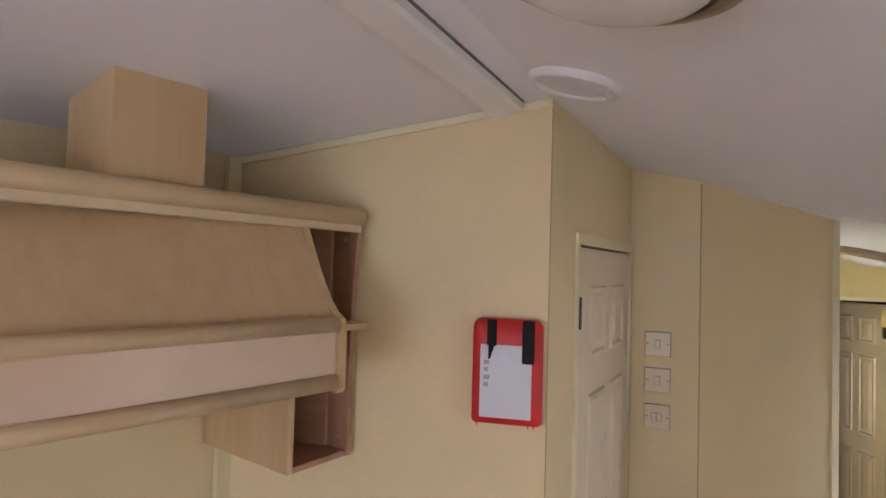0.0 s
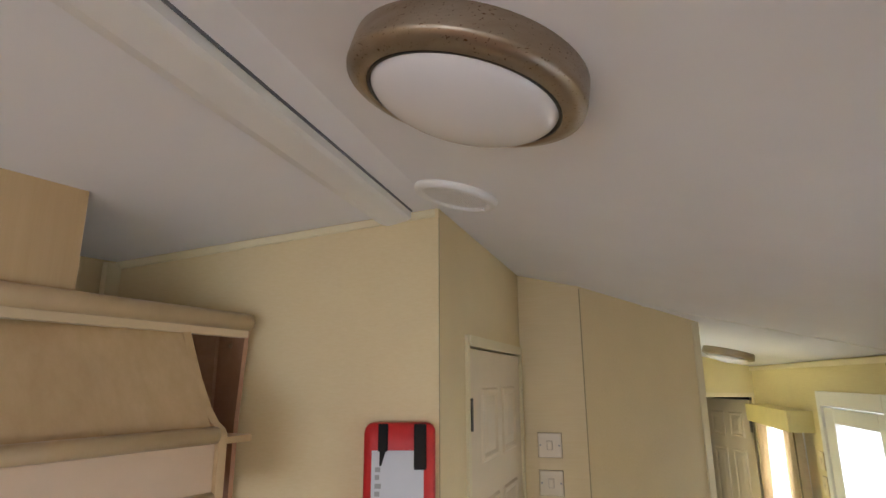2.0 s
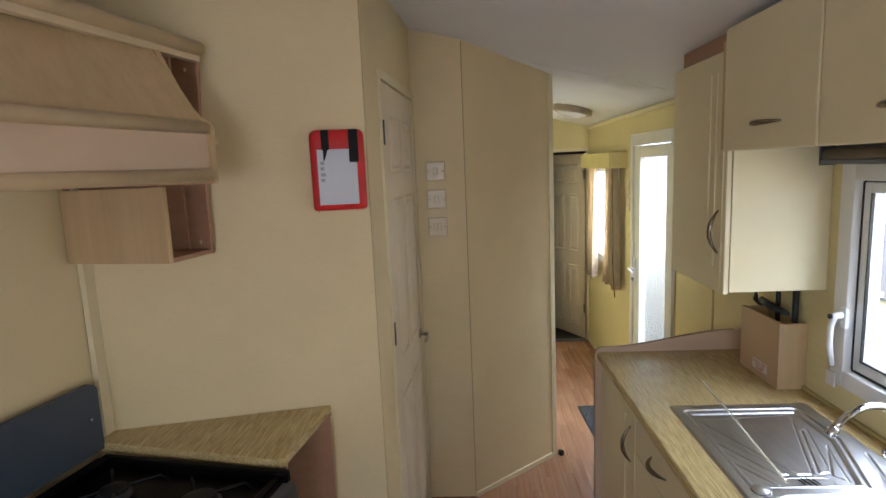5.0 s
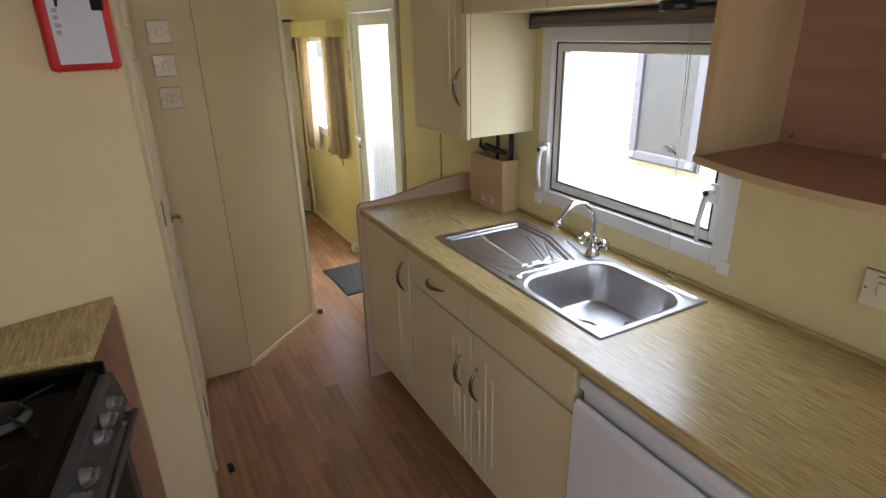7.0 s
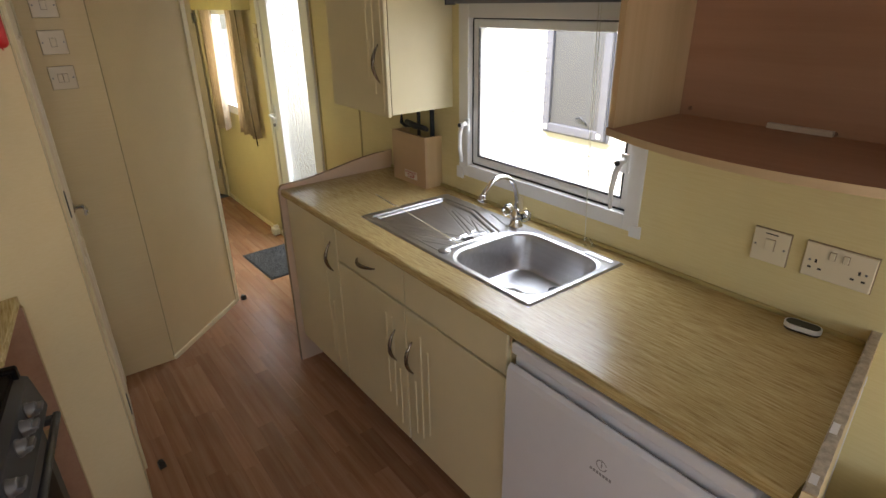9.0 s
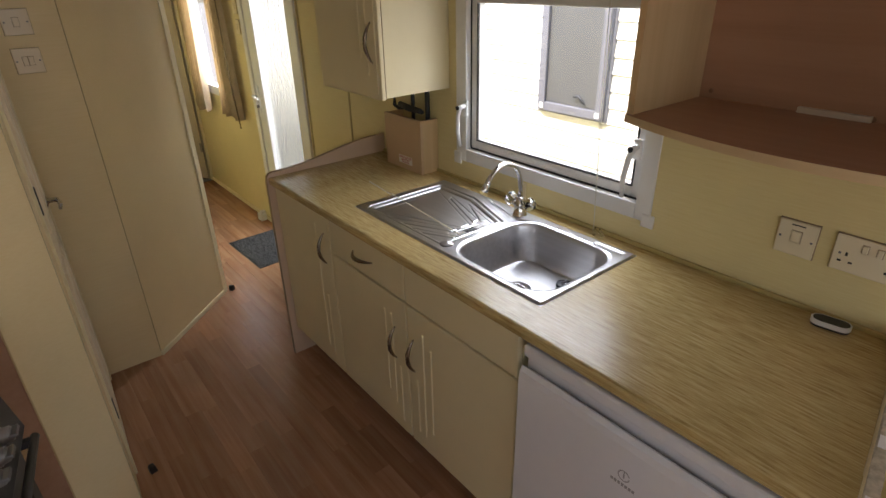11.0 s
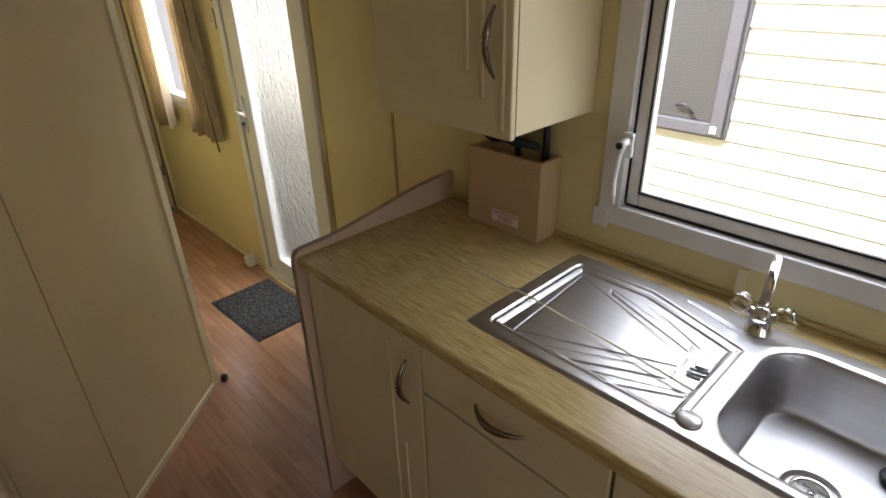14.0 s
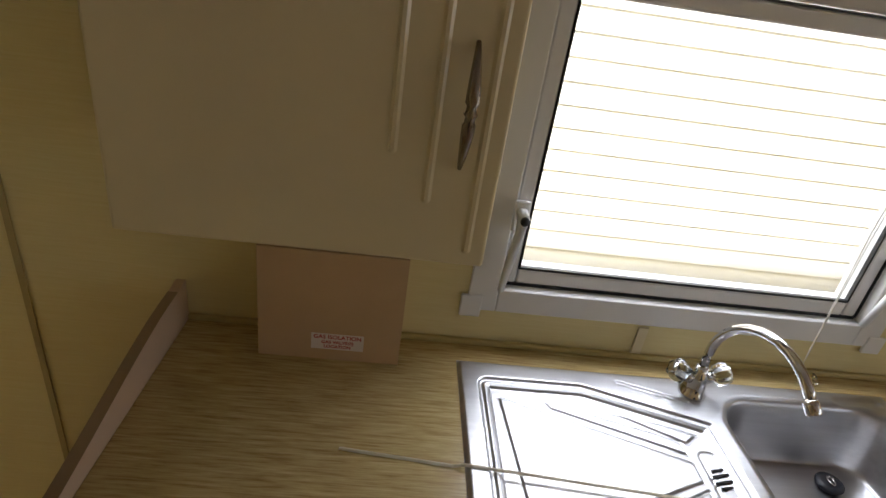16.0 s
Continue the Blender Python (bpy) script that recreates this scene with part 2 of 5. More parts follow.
def lathe(bm, profile, m=None, seg=32, smooth=True):
    """A profile of (radius, height) turned round z, then laid at m."""
    k = bmesh.new()
    rings = [[k.verts.new((max(r, 1e-5) * math.cos(a), max(r, 1e-5) * math.sin(a), h)) for a in (2 * math.pi * j / seg for j in range(seg))] for r, h in profile]
    for a, b in zip(rings, rings[1:]):
        for j in range(seg):
            f = k.faces.new((a[j], a[(j + 1) % seg], b[(j + 1) % seg], b[j]))
            f.smooth = smooth
    if profile[0][0] > 1e-4:
        k.faces.new(rings[0])
    if profile[-1][0] > 1e-4:
        k.faces.new(rings[-1])
    bmesh.ops.remove_doubles(k, verts=k.verts[:], dist=1e-5)
    bmesh.ops.recalc_face_normals(k, faces=k.faces[:])
    return join(bm, k, m)


def mesh_of(name, bm, mat):
    me = bpy.data.meshes.new(name)
    bm.to_mesh(me)
    bm.free()
    for m in mat if isinstance(mat, (list, tuple)) else [mat]:
        me.materials.append(m)
    return me


def part(name, bm, mat, parent, label=""):
    o = ORIGIN[parent.name]
    me = mesh_of(name, bm, mat)
    me.transform(Matrix.Translation(-o))
    ob = new(name, me)
    ob.parent = parent
    ORIGIN[ob.name] = o
    return tagged(ob, label) if label else ob


def thing(name, at, label, category, group="", kind=""):
    ob = new(name)
    ob.location = at
    ob.empty_display_size = 0.1
    ORIGIN[ob.name] = Vector(at)
    return tagged(ob, label, category, group, kind)


def solid(name, bm, mat, label, category, group="", kind=""):
    """A thing that is one mesh, with its origin at its base."""
    me = mesh_of(name, bm, mat)
    lo = Vector([min(v.co[i] for v in me.vertices) for i in range(3)])
    hi = Vector([max(v.co[i] for v in me.vertices) for i in range(3)])
    o = Vector(((lo.x + hi.x) / 2, (lo.y + hi.y) / 2, lo.z))
    me.transform(Matrix.Translation(-o))
    ob = new(name, me)
    ob.location = o
    ORIGIN[ob.name] = o
    return tagged(ob, label, category, group, kind)


def structure(name, bm, mat, label, category):
    ob = new(name, mesh_of(name, bm, mat))
    ORIGIN[ob.name] = Vector((0, 0, 0))
    return tagged(ob, label, category, kind="structure")


def B(*a, **k):
    return box(bmesh.new(), *a, **k)


# ---- setting ----
XR, XL, YB, YF = 1.0, -1.19, -3.4, 4.42
XW = -1.94                    # where the splayed west wall meets the end wall
SPLAY = Matrix.Translation((XL, 0.838, 0)) @ Matrix.Rotation(radians(-10), 4, "Z") @ Matrix.Translation((-XL, -0.838, 0))
RIDGE, RIDGE_Z, SLOPE_R, SLOPE_L = -0.40, 2.315, 0.24, 0.16


def roof_z(x):
    return RIDGE_Z - (SLOPE_R * (x - RIDGE) if x > RIDGE else SLOPE_L * (RIDGE - x))


def wall_panel(bm, p, q, thick, holes=(), low=0.0, extra=0.03):
    """An upright wall from p to q (plan points), drawn thick to its right, up to the sloped ceiling, with openings (along, low, high)."""
    p, q = Vector(p), Vector(q)
    d = (q - p)
    length = d.length
    d = d / length
    nrm = Vector((d.y, -d.x)) * thick
    cuts = sorted({0.0, length, *[h[0] for h in holes], *[h[1] for h in holes]} | ({((RIDGE - p.x) / d.x)} if abs(d.x) > 0.05 and 0 < (RIDGE - p.x) / d.x < length else set()))
    for a, b in zip(cuts, cuts[1:]):
        spans, z = [], low
        for h in sorted(holes, key=lambda h: h[2]):
            if h[0] <= a + 1e-6 and h[1] >= b - 1e-6:
                spans.append((z, h[2]))
                z = h[3]
        spans.append((z, None))
        for lo, hi in spans:
            if hi is not None and hi - lo < 1e-4:
                continue
            k = bmesh.new()
            cor = []
            for s in (a, b):
                for off in (Vector((0, 0)), nrm):
                    w = p + d * s + off
                    cor.append((w, lo, hi if hi is not None else roof_z(w.x) + extra))
            vs = [[k.verts.new((w.x, w.y, lo2)), k.verts.new((w.x, w.y, hi2))] for w, lo2, hi2 in cor]
            (a0, a1), (b0, b1), (c0, c1), (e0, e1) = vs
            for f in ((a0, c0, c1, a1), (b0, e0, e1, b1), (a0, b0, b1, a1), (c0, e0, e1, c1), (a1, c1, e1, b1), (a0, c0, e0, b0)):
                k.faces.new(f)
            bmesh.ops.recalc_face_normals(k, faces=k.faces[:])
            join(bm, k)
    return bm


WIN = (0.155, 0.957, 1.012, 1.612)
SWIN = (3.42, 4.10, 0.86, 1.62)
EDOOR = (2.30, 3.08, 0.0, 1.83)
bm = bmesh.new()
# the last hole is an added lounge opening, out of view
holes = [(y0 - YB, y1 - YB, z0, z1) for y0, y1, z0, z1 in (WIN, SWIN, EDOOR, (-2.9, -1.7, 0.88, 1.78))]
wall_panel(bm, (XR, YB), (XR, YF), 0.06, holes)
structure("wall_east", bm, WALL_R, "cream fibrous papered wall coloured yellower for its light, with a window over the worktop", "wall")
# lounge openings in west and south walls are unseen, added for fill light
structure("wall_west", wall_panel(bmesh.new(), (XL, 0.838), (XW, YB), 0.06, [(2.38, 3.60, 0.88, 1.78)]), WALL, "cream papered wall behind the cooker with an unseen opening added for fill light", "wall")
structure("wall_south", wall_panel(bmesh.new(), (XW, YB), (XR, YB), 0.06, [(0.8, 2.3, 0.88, 1.78)]), WALL, "unseen cream papered end wall with a wide opening added for fill light", "wall")
PB, PC, PK, PE = (-0.398, 1.03), (-0.342, 1.942), (-0.106, 1.942), (0.36, 2.35)
structure("wall_cooker_corner", wall_panel(bmesh.new(), PB, (XL, 0.838), 0.03), WALL, "cream papered wall set at a slant beside the cooker", "wall")
SD = (0.228, 0.868, 0.0, 1.985)
structure("wall_closet", wall_panel(bmesh.new(), PB, PC, -0.03, [SD]), WALL, "cream papered wall strip around a narrow closet door", "wall")
structure("wall_switches", wall_panel(bmesh.new(), PC, PK, -0.03), WALL, "narrow cream papered wall holding three switch plates", "wall")
structure("wall_slanted", wall_panel(bmesh.new(), PK, PE, -0.03), WALL, "cream papered partition set at a slant", "wall")
structure("wall_passage", wall_panel(bmesh.new(), (PE[0] - 0.03, PE[1] + 0.0), (PE[0] - 0.03, YF), -0.03), WALL_R, "cream papered passage wall", "wall")
FD = (0.50, 0.975)
structure("wall_north", wall_panel(bmesh.new(), (0.30, YF), (XR + 0.06, YF), -0.05, [(FD[0] - 0.30, FD[1] - 0.30, 0.0, 1.76)]), WALL_R, "cream papered end wall of the passage, coloured yellower for its light", "wall")

bm = bmesh.new()
for k in (prism(bmesh.new(), [(XW - 0.1, roof_z(XW - 0.1)), (RIDGE, RIDGE_Z), (XR + 0.12, roof_z(XR + 0.12)), (XR + 0.12, roof_z(XR + 0.12) + 0.08), (RIDGE, RIDGE_Z + 0.08), (XW - 0.1, roof_z(XW - 0.1) + 0.08)], YB - 0.1, 6.2, "y"),):
    join(bm, k)
structure("ceiling", bm, CEIL, "white sloped ceiling of smooth boards", "ceiling")

# plain outer walls that close the place behind closet and passage
structure("wall_outer_west", B(XW - 0.13, XW - 0.07, -0.4, 6.2, -0.05, roof_z(XW - 0.07)), WALL, "plain cream outer wall", "wall")
structure("wall_outer_north", B(XW - 0.07, -0.302, 6.14, 6.2, -0.05, 2.06), WALL, "plain cream outer wall", "wall")

# the small room beyond the far door, its dark put into the wall colour
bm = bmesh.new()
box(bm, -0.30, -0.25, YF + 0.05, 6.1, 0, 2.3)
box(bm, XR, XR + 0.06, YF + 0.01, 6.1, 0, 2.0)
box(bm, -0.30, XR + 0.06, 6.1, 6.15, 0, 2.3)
structure("wall_far_room", bm, UNLIT_BROWN, "walls of the room beyond, its dark put into their colour", "wall")
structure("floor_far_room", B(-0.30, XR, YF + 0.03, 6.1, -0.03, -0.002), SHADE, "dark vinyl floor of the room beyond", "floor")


def along(p, q, s, off=0.0):
    """A plan point s metres from p towards q, off metres to the right."""
    p, q = Vector(p), Vector(q)
    d = (q - p).normalized()
    return p + d * s + Vector((d.y, -d.x)) * off


def strip(bm, p, q, s0, s1, o0, o1, z0, z1, z1b=None):
    """A board along the line p-q between two stretches, offsets and heights."""
    k = bmesh.new()
    a, b, c, d = along(p, q, s0, o0), along(p, q, s1, o0), along(p, q, s1, o1), along(p, q, s0, o1)
    zb = z1 if z1b is None else z1b
    lo = [k.verts.new((v.x, v.y, z0)) for v in (a, b, c, d)]
    hi = [k.verts.new((v.x, v.y, z)) for v, z in ((a, z1), (b, zb), (c, zb), (d, z1))]
    k.faces.new(lo)
    k.faces.new(hi)
    for i in range(4):
        j = (i + 1) % 4
        k.faces.new((lo[i], lo[j], hi[j], hi[i]))
    bmesh.ops.recalc_face_normals(k, faces=k.faces[:])
    return join(bm, k)


def flat_on(p, q, s, z, off=0.0):
    """The pose of a plate on the wall p-q: local x along the wall, y up, z out of it (to the right of p-q)."""
    w = along(p, q, s, off)
    d = (Vector(q) - Vector(p)).normalized()
    m = Matrix(((d.x, 0, d.y, w.x), (d.y, 0, -d.x, w.y), (0, 1, 0, z), (0, 0, 0, 1)))
    return m


# trims along walls and ceiling
def trims():
    structure("trim_cooker_corner", B(XL - 0.002, XL + 0.014, 0.80, 0.842, 0.0, 2.18), TRIM, "cream corner trim", "trim")
    bm = bmesh.new()
    strip(bm, PB, PC, 0.0, 0.003, 0.0004, 0.0015, 0.0, 2.29)
    structure("trim_closet_joint", bm, plain("dark_joint", (0.36, 0.29, 0.17), 0.6), "thin dark vertical wall joint", "trim")
    bm = bmesh.new()
    strip(bm, PB, PC, SD[0] - 0.022, SD[0], 0.0, 0.008, 0.0, SD[3] + 0.03)
    strip(bm, PB, PC, SD[1], SD[1] + 0.03, 0.0, 0.010, 0.0, SD[3] + 0.03)
    strip(bm, PB, PC, SD[0], SD[1], 0.0, 0.010, SD[3], SD[3] + 0.03)
    structure("trim_closet_door", bm, TRIM, "cream frame around the closet door", "trim")
    length = (Vector(PE) - Vector(PK)).length
    bm = bmesh.new()
    strip(bm, PK, PE, length - 0.028, length + 0.006, -0.034, 0.006, 0.0, roof_z(PE[0]) - 0.002)
    structure("trim_partition_edge", bm, TRIM, "cream corner bead on the partition edge", "trim")
    bm = bmesh.new()
    strip(bm, PK, PE, 0.002, length - 0.03, 0.0, 0.010, 0.0, 0.022)
    structure("baseboard_partition", bm, TRIM, "slim cream skirting strip on the partition", "skirting")
    bm = bmesh.new()
    strip(bm, PK, PE, -0.001, 0.003, 0.0005, 0.0018, 0.022, 2.235)
    structure("trim_partition_knee", bm, plain("tan_joint", (0.40, 0.31, 0.17), 0.6), "thin tan vertical wall joint", "trim")
    structure("baseboard_passage", B(XR - 0.012, XR - 0.001, 3.10, YF - 0.001, 0, 0.03), TRIM, "slim cream skirting strip", "skirting")
    bm = bmesh.new()
    for y, z0, z1 in ((1.818, 0.0, 1.97), (2.278, 0.0, 1.97)):
        box(bm, XR - 0.004, XR - 0.0005, y - 0.006, y + 0.006, z0, z1)
    structure("trim_wall_joints", bm, plain("brown_joint", (0.42, 0.33, 0.15), 0.5), "thin vertical joints of the wall boards", "trim")
    structure("trim_under_window", B(XR - 0.005, XR - 0.0005, 0.615, 0.635, 0.905, 0.975), TRIM, "short cream joint cover under the window", "trim")
    # ceiling cove strips
    bm = bmesh.new()
    strip(bm, (XR, 1.5), (XR, YF), 0.0, 2.9, -0.02, -0.001, roof_z(XR) - 0.03, roof_z(XR) - 0.008)
    structure("trim_ceiling_east", bm, TRIM, "cream strip between wall and ceiling", "trim")
    bm = bmesh.new()
    a, b = along((XL, 0.838), PB, 0.0, 0.0), along((XL, 0.838), PB, 0.806, 0.0)
    k = bmesh.new()
    vs = []
    for w in (a, b):
        for off, dz in ((0.001, -0.022), (0.006, -0.020), (0.006, -0.004), (0.001, -0.002)):
            q = Vector((w.x, w.y)) + Vector((0.23, -0.97)) * off
            vs.append(k.verts.new((q.x, q.y, roof_z(w.x) + dz)))
    for i in range(4):
        j = (i + 1) % 4
        k.faces.new((vs[i], vs[j], vs[4 + j], vs[4 + i]))
    k.faces.new(vs[:4])
    k.faces.new(vs[4:])
    bmesh.ops.recalc_face_normals(k, faces=k.faces[:])
    join(bm, k)
    structure("trim_ceiling_corner", bm, TRIM, "cream strip between slanted wall and ceiling", "trim")


trims()

# ridge cover strip on the ceiling
bm = bmesh.new()
for x0, x1 in ((-0.537, -0.456),):
    z0, z1 = roof_z(x0), roof_z(x1)
    prism(bm, [(x0, z0 - 0.020), (-0.517, roof_z(-0.517) - 0.026), (x1 - 0.012, z1 - 0.026), (x1 - 0.004, z1 - 0.020), (x1 - 0.004, z1 + 0.004), (x0, z0 + 0.004)], YB, 1.0, "y")
structure("trim_ridge", bm, CEIL_TRIM, "white ridge cover strip on the ceiling", "trim")
# a thin dark strip stands in for the shadow along the ridge cover
bm = bmesh.new()
box(bm, -0.460, -0.4565, YB, 1.0, roof_z(-0.458) - 0.0035, roof_z(-0.458) + 0.002)
structure("ridge_gap_shade", bm, plain("dark_gap_shade", (0.16, 0.16, 0.19), 0.7), "thin dark strip drawn as the shadow beside the ridge strip", "trim")
bm = bmesh.new()
for y in (-1.0, 2.15):
    prism(bm, [(RIDGE, RIDGE_Z - 0.003), (XR, roof_z(XR) - 0.003), (XR, roof_z(XR) + 0.001), (RIDGE, RIDGE_Z + 0.001)], y, y + 0.006, "y")
structure("trim_ceiling_joints", bm, CEIL_TRIM, "fine joints of the ceiling boards", "trim")

# ---- doors ----
def panel_door(parent, w, h, t, mat, flip=1):
    """A six-panel moulded leaf, local x along its width, y up, z its front; returns the bmesh in local space."""
    bm = B(0, w, 0, h, -t, 0, bev=0.003)
    cols = ((0.16 * w, 0.45 * w), (0.55 * w, 0.84 * w))
    rows = ((0.06 * h, 0.40 * h), (0.47 * h, 0.79 * h), (0.84 * h, 0.945 * h))
    for x0, x1 in cols:
        for y0, y1 in rows:
            for side in (0, -t):
                s = 1 if side == 0 else -1
                k = bmesh.new()
                ring = []
                for inset, dz in ((0.0, 0.0005), (0.006, 0.007), (0.014, 0.007), (0.024, 0.001), (0.05, 0.008)):
                    if inset > (x1 - x0) * 0.45:
                        inset = (x1 - x0) * 0.45
                    ring.append([k.verts.new((x, y, side + s * dz)) for x, y in ((x0 + inset, y0 + inset), (x1 - inset, y0 + inset), (x1 - inset, y1 - inset), (x0 + inset, y1 - inset))])
                for a, b in zip(ring, ring[1:]):
                    for i in range(4):
                        j = (i + 1) % 4
                        k.faces.new((a[i], a[j], b[j], b[i]))
                k.faces.new(ring[-1])
                bmesh.ops.recalc_face_normals(k, faces=k.faces[:])
                join(bm, k)
    return bm


def closet_door():
    at = along(PB, PC, SD[0])
    ob = thing("closet_door", (at.x, at.y, 0), "narrow cream six-panel closet door with a lever handle, shut", "door")
    m = flat_on(PB, PC, SD[0] + 0.004, 0.012, 0.004)
    leaf = part("leaf", join(bmesh.new(), panel_door(ob, SD[1] - SD[0] - 0.008, SD[3] - 0.018, 0.03, DOORM), m), DOORM, ob)
    for z in (0.255, 1.04, 1.76):
        part("hinge", strip(bmesh.new(), PB, PC, SD[0] - 0.006, SD[0] + 0.009, 0.0085, 0.012, z, z + 0.085), BLACK, ob, "dark steel hinge")
    kz, s = 0.905, SD[1] - 0.065
    bm = lathe(bmesh.new(), [(0.024, 0), (0.024, 0.006), (0.010, 0.010), (0.010, 0.040), (0.0, 0.042)], flat_on(PB, PC, s, kz, 0.004), 20)
    a, b = along(PB, PC, s, 0.042), along(PB, PC, s - 0.10, 0.046)
    tube(bm, [(a.x, a.y, kz), (*along(PB, PC, s - 0.05, 0.05), kz - 0.002), (b.x, b.y, kz - 0.006)], [0.008, 0.008, 0.006], 10)
    part("lever_handle", bm, CHROME, ob, "chrome lever handle")


closet_door()
# unseen dark panel added behind the leaf to stop light through the gap
structure("closet_gap_backing", strip(bmesh.new(), PB, PC, SD[0] - 0.01, SD[1] + 0.02, -0.06, -0.034, 0.0, 2.05), UNLIT_BROWN, "unseen dark panel added behind the closet door", "wall")


def far_door():
    hinge = Vector((FD[1] - 0.012, YF + 0.02))
    ang = radians(60)
    d = Vector((-math.cos(ang), math.sin(ang)))
    ob = thing("passage_door", (hinge.x, hinge.y, 0), "tan six-panel door standing ajar at the passage end", "door")
    nrm = Vector((-d.y, d.x)) * -1
    m = Matrix(((d.x, 0, -math.sin(ang), hinge.x), (d.y, 0, -math.cos(ang), hinge.y), (0, 1, 0, 0.01), (0, 0, 0, 1)))
    w = 0.50
    part("leaf", join(bmesh.new(), panel_door(ob, w, 1.73, 0.035, FDOOR), m), FDOOR, ob)
    part("knob", lathe(bmesh.new(), [(0.022, 0), (0.022, 0.004), (0.009, 0.008), (0.009, 0.03), (0.024, 0.036), (0.026, 0.048), (0.014, 0.058), (0, 0.06)], m @ Matrix.Translation((w - 0.055, 0.86, 0)), 20), DARKN, ob, "dark metal round knob")
    for z in (0.25, 1.5):
        part("hinge", join(bmesh.new(), B(-0.004, 0.02, z, z + 0.08, 0.0, 0.004), m), DARKN, ob, "dark steel hinge")
    bm = B(FD[1], FD[1] + 0.022, YF - 0.012, YF + 0.06, 0, 1.79)
    box(bm, FD[0] - 0.03, FD[0], YF - 0.012, YF + 0.06, 0, 1.79)
    box(bm, FD[0], FD[1], YF - 0.012, YF + 0.06, 1.76, 1.79)
    structure("door_frame", bm, TRIM, "cream frame of the passage door", "door frame")
    structure("door_threshold", B(FD[0], FD[1], YF - 0.02, YF + 0.05, 0.0, 0.006, bev=0.002), KNOB, "metal threshold strip", "threshold")


far_door()


def exterior_door():
    y0, y1, z0, z1 = EDOOR
    ob = thing("exterior_door", (XR, (y0 + y1) / 2, 0), "white glazed exterior door with obscure glass, shut", "door")
    bm = bmesh.new()
    for a in ((XR - 0.016, XR + 0.06, y0, y0 + 0.045, 0, z1), (XR - 0.016, XR + 0.06, y1 - 0.05, y1, 0, z1), (XR - 0.016, XR + 0.06, y0 + 0.045, y1 - 0.05, z1 - 0.07, z1), (XR - 0.016, XR + 0.06, y0 + 0.045, y1 - 0.05, 0, 0.045)):
        box(bm, *a, bev=0.004)
    part("frame", bm, UPVC, ob)
    a0, a1, b0, b1 = y0 + 0.052, y1 - 0.057, 0.052, z1 - 0.077
    bm = bmesh.new()
    for a in ((a0, a0 + 0.075, b0, b1), (a1 - 0.120, a1, b0, b1), (a0 + 0.075, a1 - 0.120, b1 - 0.07, b1), (a0 + 0.075, a1 - 0.120, b0, b0 + 0.09)):
        box(bm, XR - 0.006, XR + 0.045, *a, bev=0.004)
    leaf = part("leaf", bm, UPVC, ob)
    bm = bmesh.new()
    for y in (a0 - 0.0065, a1 + 0.0005):
        box(bm, XR - 0.002, XR + 0.04, y, y + 0.006, b0, b1)
    part("gasket", bm, BLACK, ob, "dark rubber gasket")
    pane = part("glass", B(XR + 0.016, XR + 0.022, a0 + 0.071, a1 - 0.116, b0 + 0.086, b1 - 0.066), FROST, ob, "swirled obscure glass pane")
    pane.visible_shadow = False
    bm = B(XR - 0.016, XR - 0.005, a1 - 0.052, a1 - 0.022, 0.84, 1.02, bev=0.004)
    tube(bm, [(XR - 0.012, a1 - 0.037, 0.955), (XR - 0.05, a1 - 0.037, 0.955), (XR - 0.055, a1 - 0.075, 0.953), (XR - 0.055, a1 - 0.14, 0.95)], [0.008, 0.008, 0.009, 0.007], 10)
    part("lever_handle", bm, WHITE, ob, "white lever handle")
    part("lock", lathe(bmesh.new(), [(0.011, 0), (0.011, 0.014), (0, 0.015)], pose(XR - 0.015, a1 - 0.037, 0.885, 0, -90, 0), 16), KNOB, ob, "silver lock cylinder")
    structure("door_sill", B(XR - 0.03, XR - 0.017, y0, y1, 0, 0.016, bev=0.004), TRIM, "cream sill strip of the exterior door", "sill")


exterior_door()

